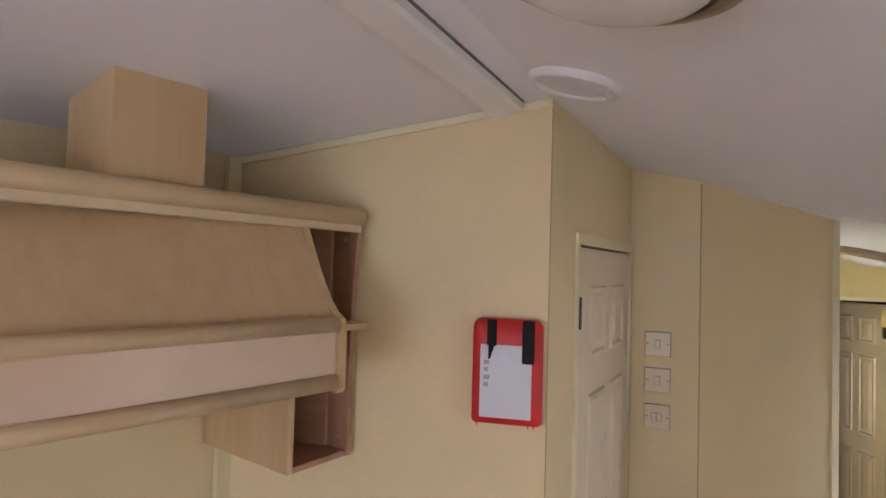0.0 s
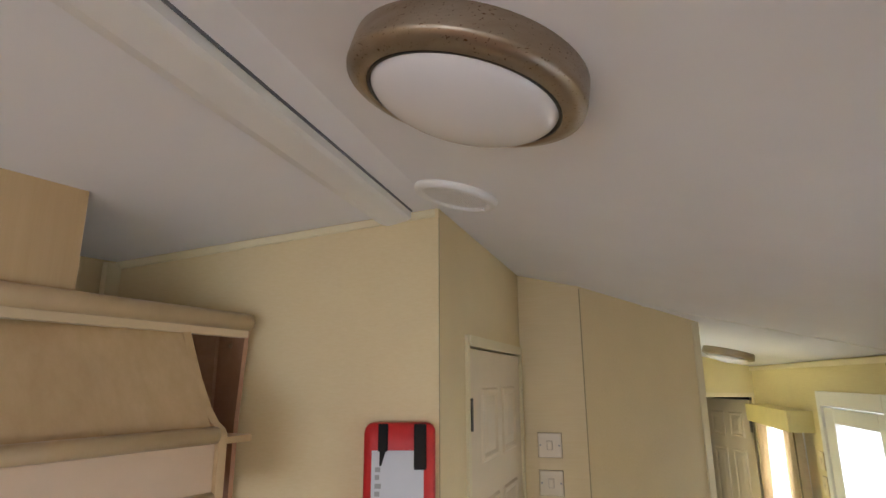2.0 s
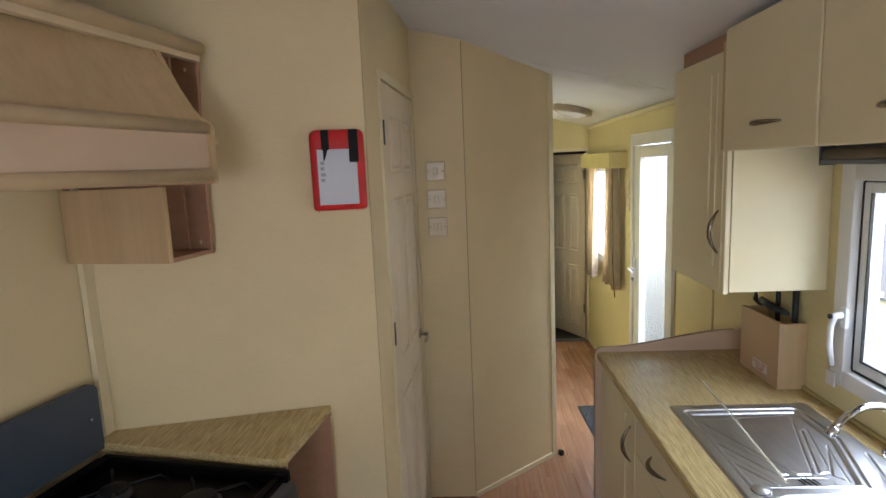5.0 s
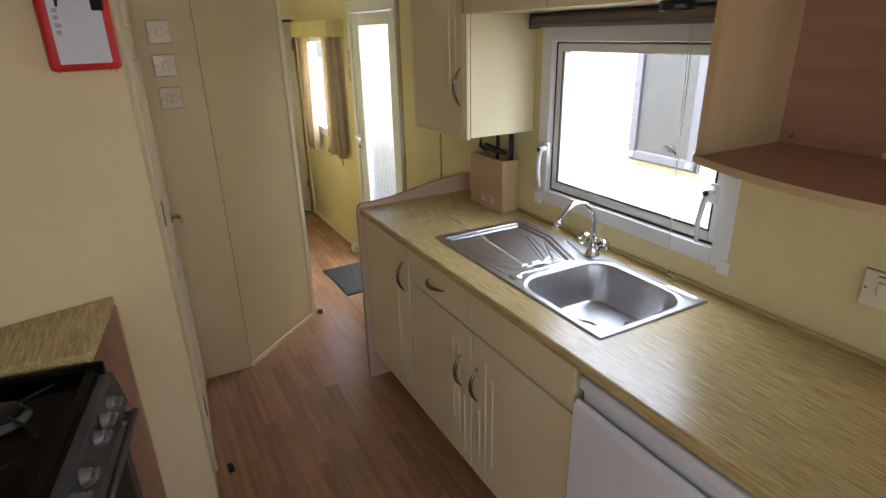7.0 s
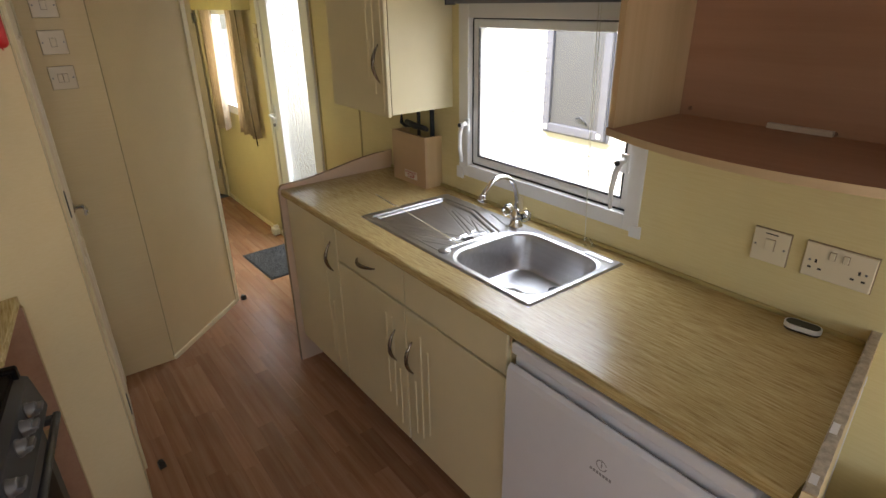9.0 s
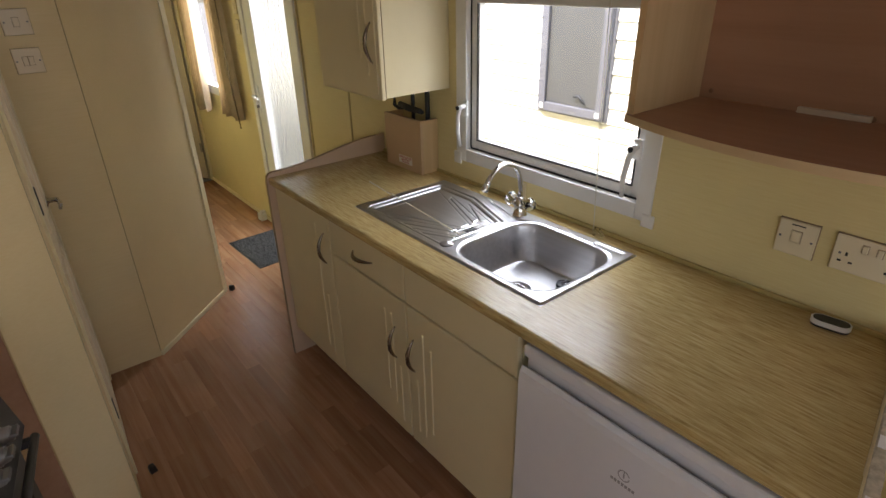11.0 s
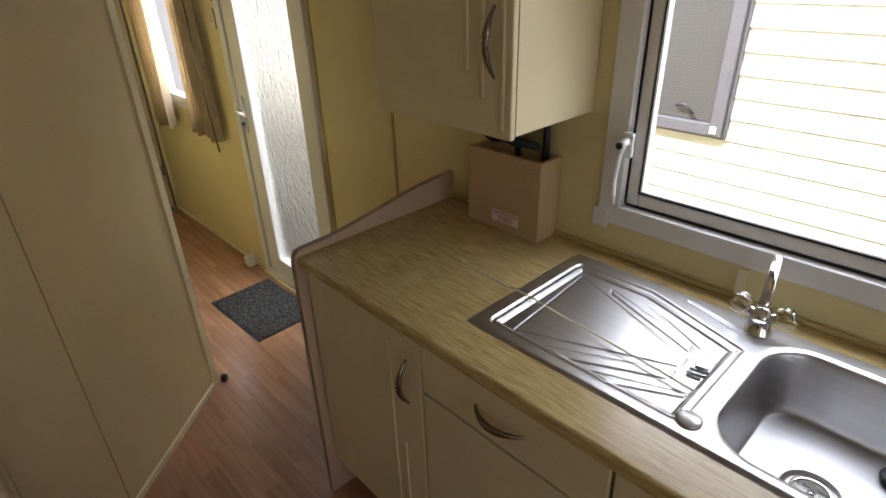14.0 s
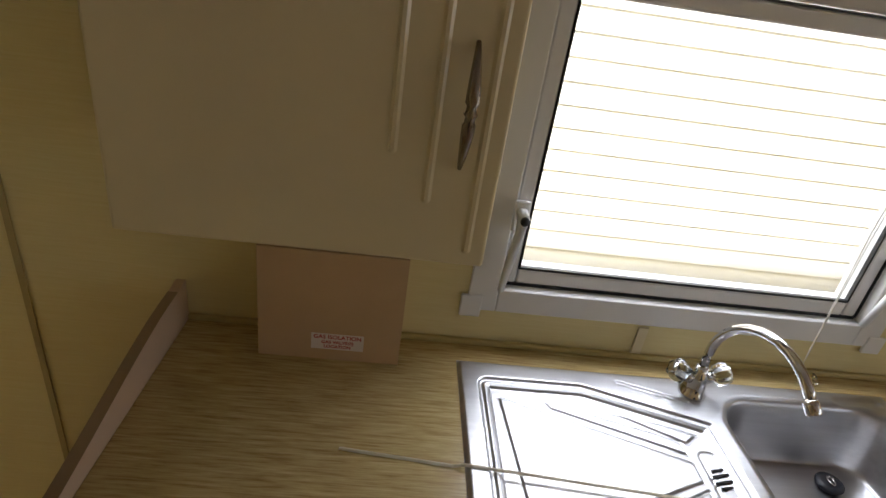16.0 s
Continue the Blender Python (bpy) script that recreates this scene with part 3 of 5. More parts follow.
# ---- windows ----
def kitchen_window():
    y0, y1, z0, z1 = WIN
    ob = thing("window_1", (XR, (y0 + y1) / 2, z0), "white framed kitchen window with two latch handles, shut", "window", kind="structure")
    bm = bmesh.new()
    for a in ((y0 - 0.03, y0 + 0.022, z0 - 0.03, z1 + 0.03), (y1 - 0.022, y1 + 0.035, z0 - 0.03, z1 + 0.03), (y0 + 0.022, y1 - 0.022, z0 - 0.03, z0 + 0.02), (y0 + 0.022, y1 - 0.022, z1 - 0.02, z1 + 0.03)):
        box(bm, XR - 0.006, XR + 0.07, *a, bev=0.003)
    part("window_frame", bm, UPVC, ob)
    bm = bmesh.new()
    for a in ((y0 - 0.045, y0 - 0.004, z0 - 0.045, z0 - 0.004), (y1 + 0.006, y1 + 0.048, z0 - 0.045, z0 + 0.004)):
        box(bm, XR - 0.009, XR - 0.001, *a, bev=0.003)
    part("corner_cap", bm, UPVC, ob)
    s0, s1, t0, t1 = y0 + 0.026, y1 - 0.026, z0 + 0.025, z1 - 0.025
    bm = bmesh.new()
    for a in ((s0, s0 + 0.03, t0, t1), (s1 - 0.03, s1, t0, t1), (s0 + 0.03, s1 - 0.03, t0, t0 + 0.032), (s0 + 0.03, s1 - 0.03, t1 - 0.03, t1)):
        box(bm, XR + 0.018, XR + 0.062, *a, bev=0.005)
    sash = part("sash", bm, UPVC, ob)
    bm = bmesh.new()
    for a in ((s0 - 0.004, s0, t0, t1), (s1, s1 + 0.004, t0, t1), (s0, s1, t0 - 0.005, t0), (s0, s1, t1, t1 + 0.004), (s0 + 0.030, s1 - 0.030, t0 + 0.032, t0 + 0.037), (s0 + 0.030, s0 + 0.034, t0 + 0.037, t1 - 0.03), (s1 - 0.034, s1 - 0.030, t0 + 0.037, t1 - 0.03)):
        box(bm, XR + 0.0175, XR + 0.026, *a)
    part("gasket", bm, BLACK, ob, "black rubber gasket")
    pane = part("pane", B(XR + 0.036, XR + 0.040, s0 + 0.029, s1 - 0.029, t0 + 0.031, t1 - 0.029), GLASS, ob, "clear glass pane")
    pane.visible_shadow = False
    for y, lean in ((y1 - 0.03, 0.012), (y0 + 0.032, 0.022)):
        bm = B(XR - 0.022, XR - 0.011, y - 0.014, y + 0.014, 1.165, 1.225, bev=0.004)
        tube(bm, [(XR - 0.018, y, 1.205), (XR - 0.044, y, 1.203), (XR - 0.050, y + lean * 0.3, 1.17), (XR - 0.046, y + lean * 0.8, 1.11), (XR - 0.034, y + lean, 1.05)], [0.010, 0.011, 0.0085, 0.008, 0.0065], 10)
        h = part("latch_handle", bm, WHITE, ob, "white curved latch handle")
        part("lock_button", lathe(bmesh.new(), [(0.008, 0), (0.008, 0.006), (0, 0.007)], pose(XR - 0.053, y, 1.202, 0, -90, 0), 14), BLACK, h, "black lock button")


kitchen_window()


def side_window():
    y0, y1, z0, z1 = SWIN
    ob = thing("window_2", (XR, (y0 + y1) / 2, z0), "white framed side window beside the passage", "window", kind="structure")
    bm = bmesh.new()
    for a in ((y0 - 0.02, y0 + 0.04, z0 - 0.02, z1 + 0.02), (y1 - 0.04, y1 + 0.02, z0 - 0.02, z1 + 0.02), (y0 + 0.04, y1 - 0.04, z0 - 0.02, z0 + 0.045), (y0 + 0.04, y1 - 0.04, z1 - 0.04, z1 + 0.02)):
        box(bm, XR - 0.010, XR + 0.055, *a, bev=0.003)
    part("window_frame", bm, UPVC, ob)
    pane = part("pane", B(XR + 0.02, XR + 0.024, y0 + 0.038, y1 - 0.038, z0 + 0.043, z1 - 0.038), GLASS, ob, "clear glass pane")
    pane.visible_shadow = False


side_window()


def curtain(y0, y1, x, z0, z1, folds, label, seed):
    rnd = random.Random(seed)
    k = bmesh.new()
    ny, nz = 60, 14
    ph = [rnd.uniform(0, 6.28) for _ in range(4)]
    grid = []
    for j in range(nz + 1):
        v = j / nz
        row = []
        for i in range(ny + 1):
            u = i / ny
            amp = 0.014 + 0.014 * v
            wave = math.sin(u * folds * 6.283 + ph[0] + 0.4 * math.sin(v * 3 + ph[1])) + 0.35 * math.sin(u * folds * 12.1 + ph[2])
            mid = (y0 + y1) / 2
            y = mid + (y0 + (y1 - y0) * u - mid) * (0.86 + 0.14 * v)
            row.append(k.verts.new((x + amp * wave, y, z1 + (z0 + 0.012 * math.sin(u * 9 + ph[3]) - z1) * v)))
        grid.append(row)
    for a, b in zip(grid, grid[1:]):
        for i in range(ny):
            f = k.faces.new((a[i], a[i + 1], b[i + 1], b[i]))
            f.smooth = True
    geo = bmesh.ops.solidify(k, geom=k.faces[:], thickness=0.004)
    return solid("curtain", k, CURTAIN, label, "curtain", "curtains at the side window")


curtain(3.24, 3.52, 0.935, 0.76, 1.63, 4.5, "gold cloth curtain drawn to the side of the window", 3)
curtain(3.86, 4.13, 0.935, 0.72, 1.63, 5.0, "gold cloth curtain drawn to the far side of the window", 5)
bm = B(0.875, 0.89, 3.20, 4.15, 1.615, 1.725, bev=0.003)
box(bm, 0.89, XR - 0.002, 3.20, 3.215, 1.615, 1.725)
box(bm, 0.89, XR - 0.002, 3.215, 4.15, 1.710, 1.725)
solid("pelmet", bm, plain("lime_cream_pelmet", (0.62, 0.53, 0.22), 0.5), "yellow cream box pelmet over the side window", "pelmet")
solid("curtain_wand", tube(bmesh.new(), [(0.90, 3.2225, 1.712), (0.905, 3.222, 1.0), (0.925, 3.235, 0.70)], [0.004, 0.005, 0.004], 8), NICKEL, "slim curtain wand hanging beside the curtain", "wand")

# ---- ceiling fittings ----
def ceiling_lamp(cx, cy, r, label):
    z = roof_z(cx)
    tilt = Matrix.Translation((cx, cy, z)) @ Matrix.Rotation(math.atan(SLOPE_R), 4, "Y")
    ob = thing("ceiling_lamp", (cx, cy, z), label, "ceiling lamp", "round ceiling lamps")
    part("rim", lathe(bmesh.new(), [(r * 0.97, 0.01), (r * 0.985, -0.006), (r, -0.030), (r * 0.99, -0.035), (r * 0.83, -0.044), (r * 0.81, -0.041), (r * 0.80, -0.02)], tilt, 72), BRONZE, ob)
    part("gasket", lathe(bmesh.new(), [(r * 0.815, -0.03), (r * 0.815, -0.0425), (r * 0.79, -0.043), (r * 0.79, -0.03)], tilt, 64), BLACK, ob, "dark seal ring")
    dome = [(r * 0.79 * math.cos(a), -0.036 - 0.036 * math.sin(a)) for a in (i * math.pi / 2 / 14 for i in range(15))]
    part("diffuser", lathe(bmesh.new(), dome, tilt, 64), OPAL, ob, "opal white domed glass, unlit")


LAMP, VENT, FLAMP = (-0.150, 0.340, 0.145), (-0.312, 0.880, 0.094), (0.68, 3.45, 0.142)
ceiling_lamp(*LAMP, "round ceiling lamp with a speckled bronze rim, unlit")
ceiling_lamp(*FLAMP, "round bronze-rimmed ceiling lamp in the passage, unlit")


def ceiling_vent(cx, cy, r):
    z = roof_z(cx)
    tilt = Matrix.Translation((cx, cy, z)) @ Matrix.Rotation(math.atan(SLOPE_R), 4, "Y")
    ob = thing("ceiling_vent", (cx, cy, z), "round white plastic ceiling vent with a mesh grille", "vent")
    part("rim", lathe(bmesh.new(), [(r, 0.004), (r, -0.006), (r * 0.95, -0.013), (r * 0.86, -0.015), (r * 0.76, -0.009), (r * 0.76, 0.002)], tilt, 56), CEIL_TRIM, ob)
    bm = bmesh.new()
    n = 13
    for i in range(-n, n + 1):
        for horiz in (0, 1):
            o = i * r * 0.76 / n
            half = math.sqrt(max(0, (r * 0.77) ** 2 - o * o))
            if half > 0.004:
                k = B(-half, half, o - 0.0013, o + 0.0013, -0.008 - 0.001 * horiz, -0.005)
                join(bm, k, tilt @ (Matrix.Rotation(math.pi / 2, 4, "Z") if horiz else Matrix.Identity(4)))
    part("grille", bm, CEIL_TRIM, ob)
    part("backing", lathe(bmesh.new(), [(r * 0.77, -0.002), (0, -0.002)], tilt, 40), plain("grey_mesh", (0.42, 0.41, 0.40), 0.8), ob, "grey insect gauze")
    part("tab", join(bmesh.new(), B(-0.006, 0.006, -0.004, 0.004, -0.019, -0.013, bev=0.002), tilt @ Matrix.Rotation(radians(35), 4, "Z") @ Matrix.Translation((r * 0.72, 0, 0))), CEIL_TRIM, ob)


ceiling_vent(*VENT)

# ---- kitchen run under the window ----
WX, WY0, WY1, WZ = 0.412, -0.505, 1.522, 0.900
FRONT = 0.430


def bow_handle(p, q, out, mat=NICKEL, name="handle", bulge=0.028, r=0.0048):
    """A bow handle from p to q that stands out along a vector."""
    p, q, out = Vector(p), Vector(q), Vector(out)
    pts, rad = [], []
    for i in range(13):
        u = i / 12
        pts.append(p.lerp(q, u) + out * (bulge * math.sin(math.pi * u) ** 0.85))
        rad.append(r * (0.55 + 1.05 * math.sin(math.pi * u)))
    return tube(bmesh.new(), pts, rad, 8)


def foil_front(y0, y1, z0, z1, x):
    """A foil-wrapped cabinet front facing -x, with rounded edges."""
    return B(x, x + 0.017, y0, y1, z0, z1, bev=0.004, seg=3)


def mouldings(front, x, grooves):
    """Raised upright lines on a cabinet front, at (y, low, high)."""
    for y, g0, g1 in grooves:
        k = bmesh.new()
        n = 8
        a = [k.verts.new((x + 0.0003, y + 0.006 * math.cos(t), g0 + 0.006 * math.sin(t))) for t in (math.pi + i * math.pi / n for i in range(n + 1))]
        a += [k.verts.new((x + 0.0003, y + 0.006 * math.cos(t), g1 + 0.006 * math.sin(t))) for t in (i * math.pi / n for i in range(n + 1))]
        b = [k.verts.new((x - 0.0028, y + (v.co.y - y) * 0.35, min(max(v.co.z, g0), g1))) for v in a]
        for i in range(len(a)):
            j = (i + 1) % len(a)
            k.faces.new((a[i], a[j], b[j], b[i]))
        k.faces.new(b)
        bmesh.ops.recalc_face_normals(k, faces=k.faces[:])
        part("moulding", k, CABM, front)


# brown that puts the shade between cabinet fronts into the colour
GAP_BROWN = plain("brown_gap_shade", (0.22, 0.145, 0.075), 0.5)


def base_unit(name, y0, y1, label, fronts):
    ob = thing(name, (0.72, (y0 + y1) / 2, 0), label, "cabinet", "base cabinets under the worktop")
    for y in (y0 + 0.001, y1 - 0.017):
        part("side_panel", B(FRONT + (0.018 if y < Y3 + 0.01 else 0.050), 0.985, y, y + 0.016, DB + 0.002, WZ - 0.032), CABM, ob)
    part("bottom_board", B(FRONT + 0.050, 0.975, y0 + 0.017, y1 - 0.017, DB + 0.002, DB + 0.018), CABM, ob)
    part("back_board", B(0.975, 0.985, y0 + 0.017, y1 - 0.017, DB + 0.018, WZ - 0.032), CABM, ob)
    # brown rail and edge strips draw the shade seen through the front gaps
    part("cross_rail", B(FRONT + 0.050, FRONT + 0.062, y0 + 0.017, y1 - 0.017, DS - 0.012, DS + 0.004), GAP_BROWN, ob, "cross rail coloured brown as shade in the front gap")
    for y in (y0 + 0.001, y1 - 0.017):
        if y > Y3 + 0.01:
            part("edge_strip", B(FRONT + 0.048, FRONT + 0.0498, y, y + 0.016, DB + 0.002, WZ - 0.032), GAP_BROWN, ob, "brown strip along the board edge")
    # the plinth's dark colour carries the shade of the kick space
    part("plinth", B(FRONT + 0.09, FRONT + 0.105, y0 + 0.001, y1 - 0.001, 0.0, DB + 0.002), UNLIT_BROWN, ob, "recessed plinth, kick-space shade put into its colour")
    for kind, a0, a1, b0, b1, gr, handle in fronts:
        f = part(kind, foil_front(a0, a1, b0, b1, FRONT), CABM, ob)
        mouldings(f, FRONT, gr)
        if handle:
            part("handle", bow_handle(*handle, (-1, 0, 0)), NICKEL, f, "brushed metal bow handle")
    return ob


Y1, Y2, Y3 = 1.058, 0.588, 0.098
DB, DT, DS = 0.150, 0.716, 0.724
base_unit("tall_base_cabinet", Y1, WY1 - 0.002, "cream base cabinet with one full-height door beside the end panel",
          [("door", Y1 + 0.003, WY1 - 0.006, DB, 0.862, [(Y1 + 0.115, 0.24, 0.80), (Y1 + 0.075, 0.20, 0.50)], ((FRONT, Y1 + 0.050, 0.785), (FRONT, Y1 + 0.050, 0.655)))])
base_unit("drawer_base_cabinet", Y2, Y1, "cream base cabinet with a drawer over a door",
          [("drawer", Y2 + 0.003, Y1 - 0.003, DS, 0.862, [], ((FRONT, 0.892, 0.792), (FRONT, 0.768, 0.792))),
           ("door", Y2 + 0.003, Y1 - 0.003, DB, DT, [(Y2 + 0.085, 0.26, 0.64), (Y2 + 0.048, 0.20, 0.44), (Y2 + 0.125, 0.30, 0.64)], ((FRONT, Y2 + 0.068, 0.598), (FRONT, Y2 + 0.068, 0.468)))])
base_unit("sink_base_cabinet", Y3, Y2, "cream sink base cabinet with a false drawer front over a door",
          [("drawer_front", Y3 + 0.003, Y2 - 0.003, DS, 0.862, [], None),
           ("door", Y3 + 0.003, Y2 - 0.003, DB, DT, [(Y2 - 0.085, 0.22, 0.64), (Y2 - 0.048, 0.22, 0.44), (Y2 - 0.125, 0.26, 0.60)], ((FRONT, Y2 - 0.036, 0.600), (FRONT, Y2 - 0.036, 0.470)))])


def end_panel():
    """The end board of the run: its top edge rises in a wave towards the wall."""
    pts = [(0.985, 0.0), (0.404, 0.0), (0.404, 0.885), (0.407, 0.902), (0.416, 0.913), (0.430, 0.918)]
    for i in range(13):
        u = i / 12
        pts.append((0.45 + 0.51 * u, 0.918 + 0.062 * (3 * u * u - 2 * u ** 3)))
    pts.append((0.998, 0.985))
    pts.append((0.998, 0.0))
    ob = thing("gable_board", (0.7, 1.531, 0), "beech end panel with a wavy raised top edge", "panel")
    part("board", prism(bmesh.new(), pts, 1.523, 1.5405, "y"), plain("pale_beech_board", (0.62, 0.45, 0.31), 0.42, vary=0.06), ob)
    tape = [(x, z) for x, z in pts[2:-2]]
    bm = bmesh.new()
    k = bmesh.new()
    rows = [[k.verts.new((x, y, z + 0.0012)) for x, z in tape] for y in (1.5228, 1.5407)]
    for i in range(len(tape) - 1):
        k.faces.new((rows[0][i], rows[0][i + 1], rows[1][i + 1], rows[1][i]))
    join(bm, k)
    box(bm, 0.4025, 0.404, 1.5228, 1.5407, 0.0, 0.885)
    part("edging", bm, plain("brown_edging", (0.33, 0.23, 0.14), 0.45), ob, "brown strip along the board edge")


end_panel()


SX0, SX1, SY0, SY1 = 0.516, 0.936, 0.112, 1.002


def slant(x):
    """Where the run ends against the slanted end board."""
    return WY0 - (XR - x) * 0.158


def worktop():
    ob = thing("worktop", (0.72, 0.5, WZ - 0.03), "oak-effect laminate worktop with a rounded front edge", "worktop")
    bm = bmesh.new()
    r = 0.009
    prof = []
    for i in range(7):
        a = math.pi / 2 * i / 6
        prof.append((WX + r - r * math.sin(a), WZ - 0.032 + r - r * math.cos(a)))
    for i in range(7):
        a = math.pi / 2 * i / 6
        prof.append((WX + r - r * math.cos(a), WZ - r + r * math.sin(a)))
    hx0, hx1, hy0, hy1 = SX0 + 0.012, SX1 - 0.012, SY0 + 0.012, SY1 - 0.012
    prism(bm, prof + [(hx0, WZ), (hx0, WZ - 0.032)], slant(0.47), WY1, "y")
    prism(bm, [(hx0, slant(hx0)), (hx1, slant(hx1)), (hx1, hy0), (hx0, hy0)], WZ - 0.032, WZ, "z")
    box(bm, hx0, hx1, hy1, WY1, WZ - 0.032, WZ)
    prism(bm, [(hx1, slant(hx1)), (XR - 0.001, slant(XR)), (XR - 0.001, WY1), (hx1, WY1)], WZ - 0.032, WZ, "z")
    part("top", bm, TOPM, ob)
    part("wall_bead", B(XR - 0.012, XR - 0.0012, WY0, WY1, WZ, WZ + 0.012, bev=0.003), plain("olive_bead", (0.50, 0.40, 0.16), 0.5), ob, "yellow brown sealing bead")


worktop()


def end_board():
    y1 = WY0 - 0.001
    ob = thing("end_board", (0.7, y1 - 0.012, 0), "cream papered end board with a bare chipped chipboard top edge", "panel")
    part("board", B(0.380, XR - 0.002, y1 - 0.021, y1, 0, 0.940), WALL, ob)
    rnd = random.Random(4)
    k = bmesh.new()
    n = 60
    rows = []
    for i in range(n + 1):
        x = 0.379 + (XR - 0.003 - 0.379) * i / n
        e0, e1, h = rnd.uniform(-0.0022, 0.0016), rnd.uniform(-0.0016, 0.0012), rnd.uniform(0, 0.002)
        rows.append([k.verts.new((x, y1 - 0.0205 + e1 * 0.5, 0.9403)), k.verts.new((x, y1 - 0.020 + e1, 0.943 + h)), k.verts.new((x, y1 - 0.002 + e0, 0.9435 + h * 0.6)), k.verts.new((x, y1 - 0.0003, 0.9403))])
    for a, b in zip(rows, rows[1:]):
        for i in range(3):
            k.faces.new((a[i], a[i + 1], b[i + 1], b[i]))
    bmesh.ops.recalc_face_normals(k, faces=k.faces[:])
    part("raw_edge", k, CHIP, ob, "chipped bare chipboard edge")
    for x0, x1 in ((0.40, 0.425), (0.55, 0.585)):
        part("tape", B(x0, x1, y1 - 0.018 + rnd.uniform(0, 0.004), y1 - 0.003, 0.9452, 0.9462), WHITE, ob, "torn white tape")
    back = Vector((XR, WY0, 0))
    ob.matrix_basis = Matrix.Translation(back) @ Matrix.Rotation(radians(9), 4, "Z") @ Matrix.Translation(-back) @ ob.matrix_basis


end_board()


def fridge():
    y0, y1, x0 = -0.535, Y3 - 0.020, 0.410
    ob = thing("fridge", (0.7, (y0 + y1) / 2, 0), "white under-counter fridge with a recessed handle strip", "fridge")
    part("body", B(x0 + 0.05, 0.97, y0, y1, 0.02, 0.814, bev=0.004), FRIDGE, ob)
    part("top_cap", B(x0 + 0.012, 0.97, y0 - 0.001, y1 + 0.001, 0.815, 0.850, bev=0.008, seg=3), FRIDGE, ob)
    bm = prism(bmesh.new(), [(x0 + 0.048, 0.06), (x0 + 0.004, 0.06), (x0, 0.075), (x0, 0.760), (x0 + 0.003, 0.777), (x0 + 0.012, 0.787), (x0 + 0.020, 0.783), (x0 + 0.024, 0.765), (x0 + 0.032, 0.765), (x0 + 0.034, 0.810), (x0 + 0.048, 0.810)], y0, y1, "y")
    door = part("door", bm, FRIDGE, ob)
    # grey strip that draws the shade inside the handle recess
    part("handle_shade", B(x0 + 0.020, x0 + 0.034, y0 + 0.01, y1 - 0.01, 0.767, 0.773), GREYP, door, "grey strip drawn as shade in the handle groove")
    bm = bmesh.new()
    cy, cz = -0.235, 0.685
    m = Matrix(((0, 0, -1, x0 + 0.0005), (-1, 0, 0, cy), (0, 1, 0, cz), (0, 0, 0, 1)))
    k = bmesh.new()
    n = 28
    ri = [[k.verts.new((r * math.cos(a), r * math.sin(a), h)) for a in (0.35 + 2 * math.pi * 0.93 * j / n for j in range(n + 1))] for r, h in ((0.012, 0.0012), (0.015, 0.0012))]
    for j in range(n):
        k.faces.new((ri[0][j], ri[0][j + 1], ri[1][j + 1], ri[1][j]))
    join(bm, k, m)
    join(bm, B(-0.0016, 0.0016, -0.007, 0.005, 0, 0.0012), m)
    join(bm, B(-0.0016, 0.0016, 0.007, 0.0102, 0, 0.0012), m)
    for i in range(7):
        x = -0.030 + i * 0.0088
        join(bm, B(x, x + 0.0062, -0.030, -0.0225, 0, 0.0012), m)
    part("badge", bm, GREYP, door, "small grey badge")
    for y in (y0 + 0.05, y1 - 0.05):
        part("foot", lathe(bmesh.new(), [(0.016, 0), (0.016, 0.022)], pose(x0 + 0.09, y, 0), 12), BLACK, ob)


fridge()


def smooth_step(a, b, v):
    t = np.clip((v - a) / (b - a), 0, 1)
    return t * t * (3 - 2 * t)


def seg_dist(X, Y, p, q):
    p, q = np.array(p, float), np.array(q, float)
    d = q - p
    t = np.clip(((X - p[0]) * d[0] + (Y - p[1]) * d[1]) / (d @ d), 0, 1)
    return np.hypot(X - p[0] - t * d[0], Y - p[1] - t * d[1])


def rounded(X, Y, x0, x1, y0, y1, r):
    """Signed distance to a rounded rectangle, negative inside."""
    qx, qy = np.abs(X - (x0 + x1) / 2) - (x1 - x0) / 2 + r, np.abs(Y - (y0 + y1) / 2) - (y1 - y0) / 2 + r
    return np.hypot(np.maximum(qx, 0), np.maximum(qy, 0)) + np.minimum(np.maximum(qx, qy), 0) - r


BOWL = (0.546, 0.890, 0.140, 0.508)
DRAIN, PLUG = (0.688, 0.358), (0.804, 0.263)


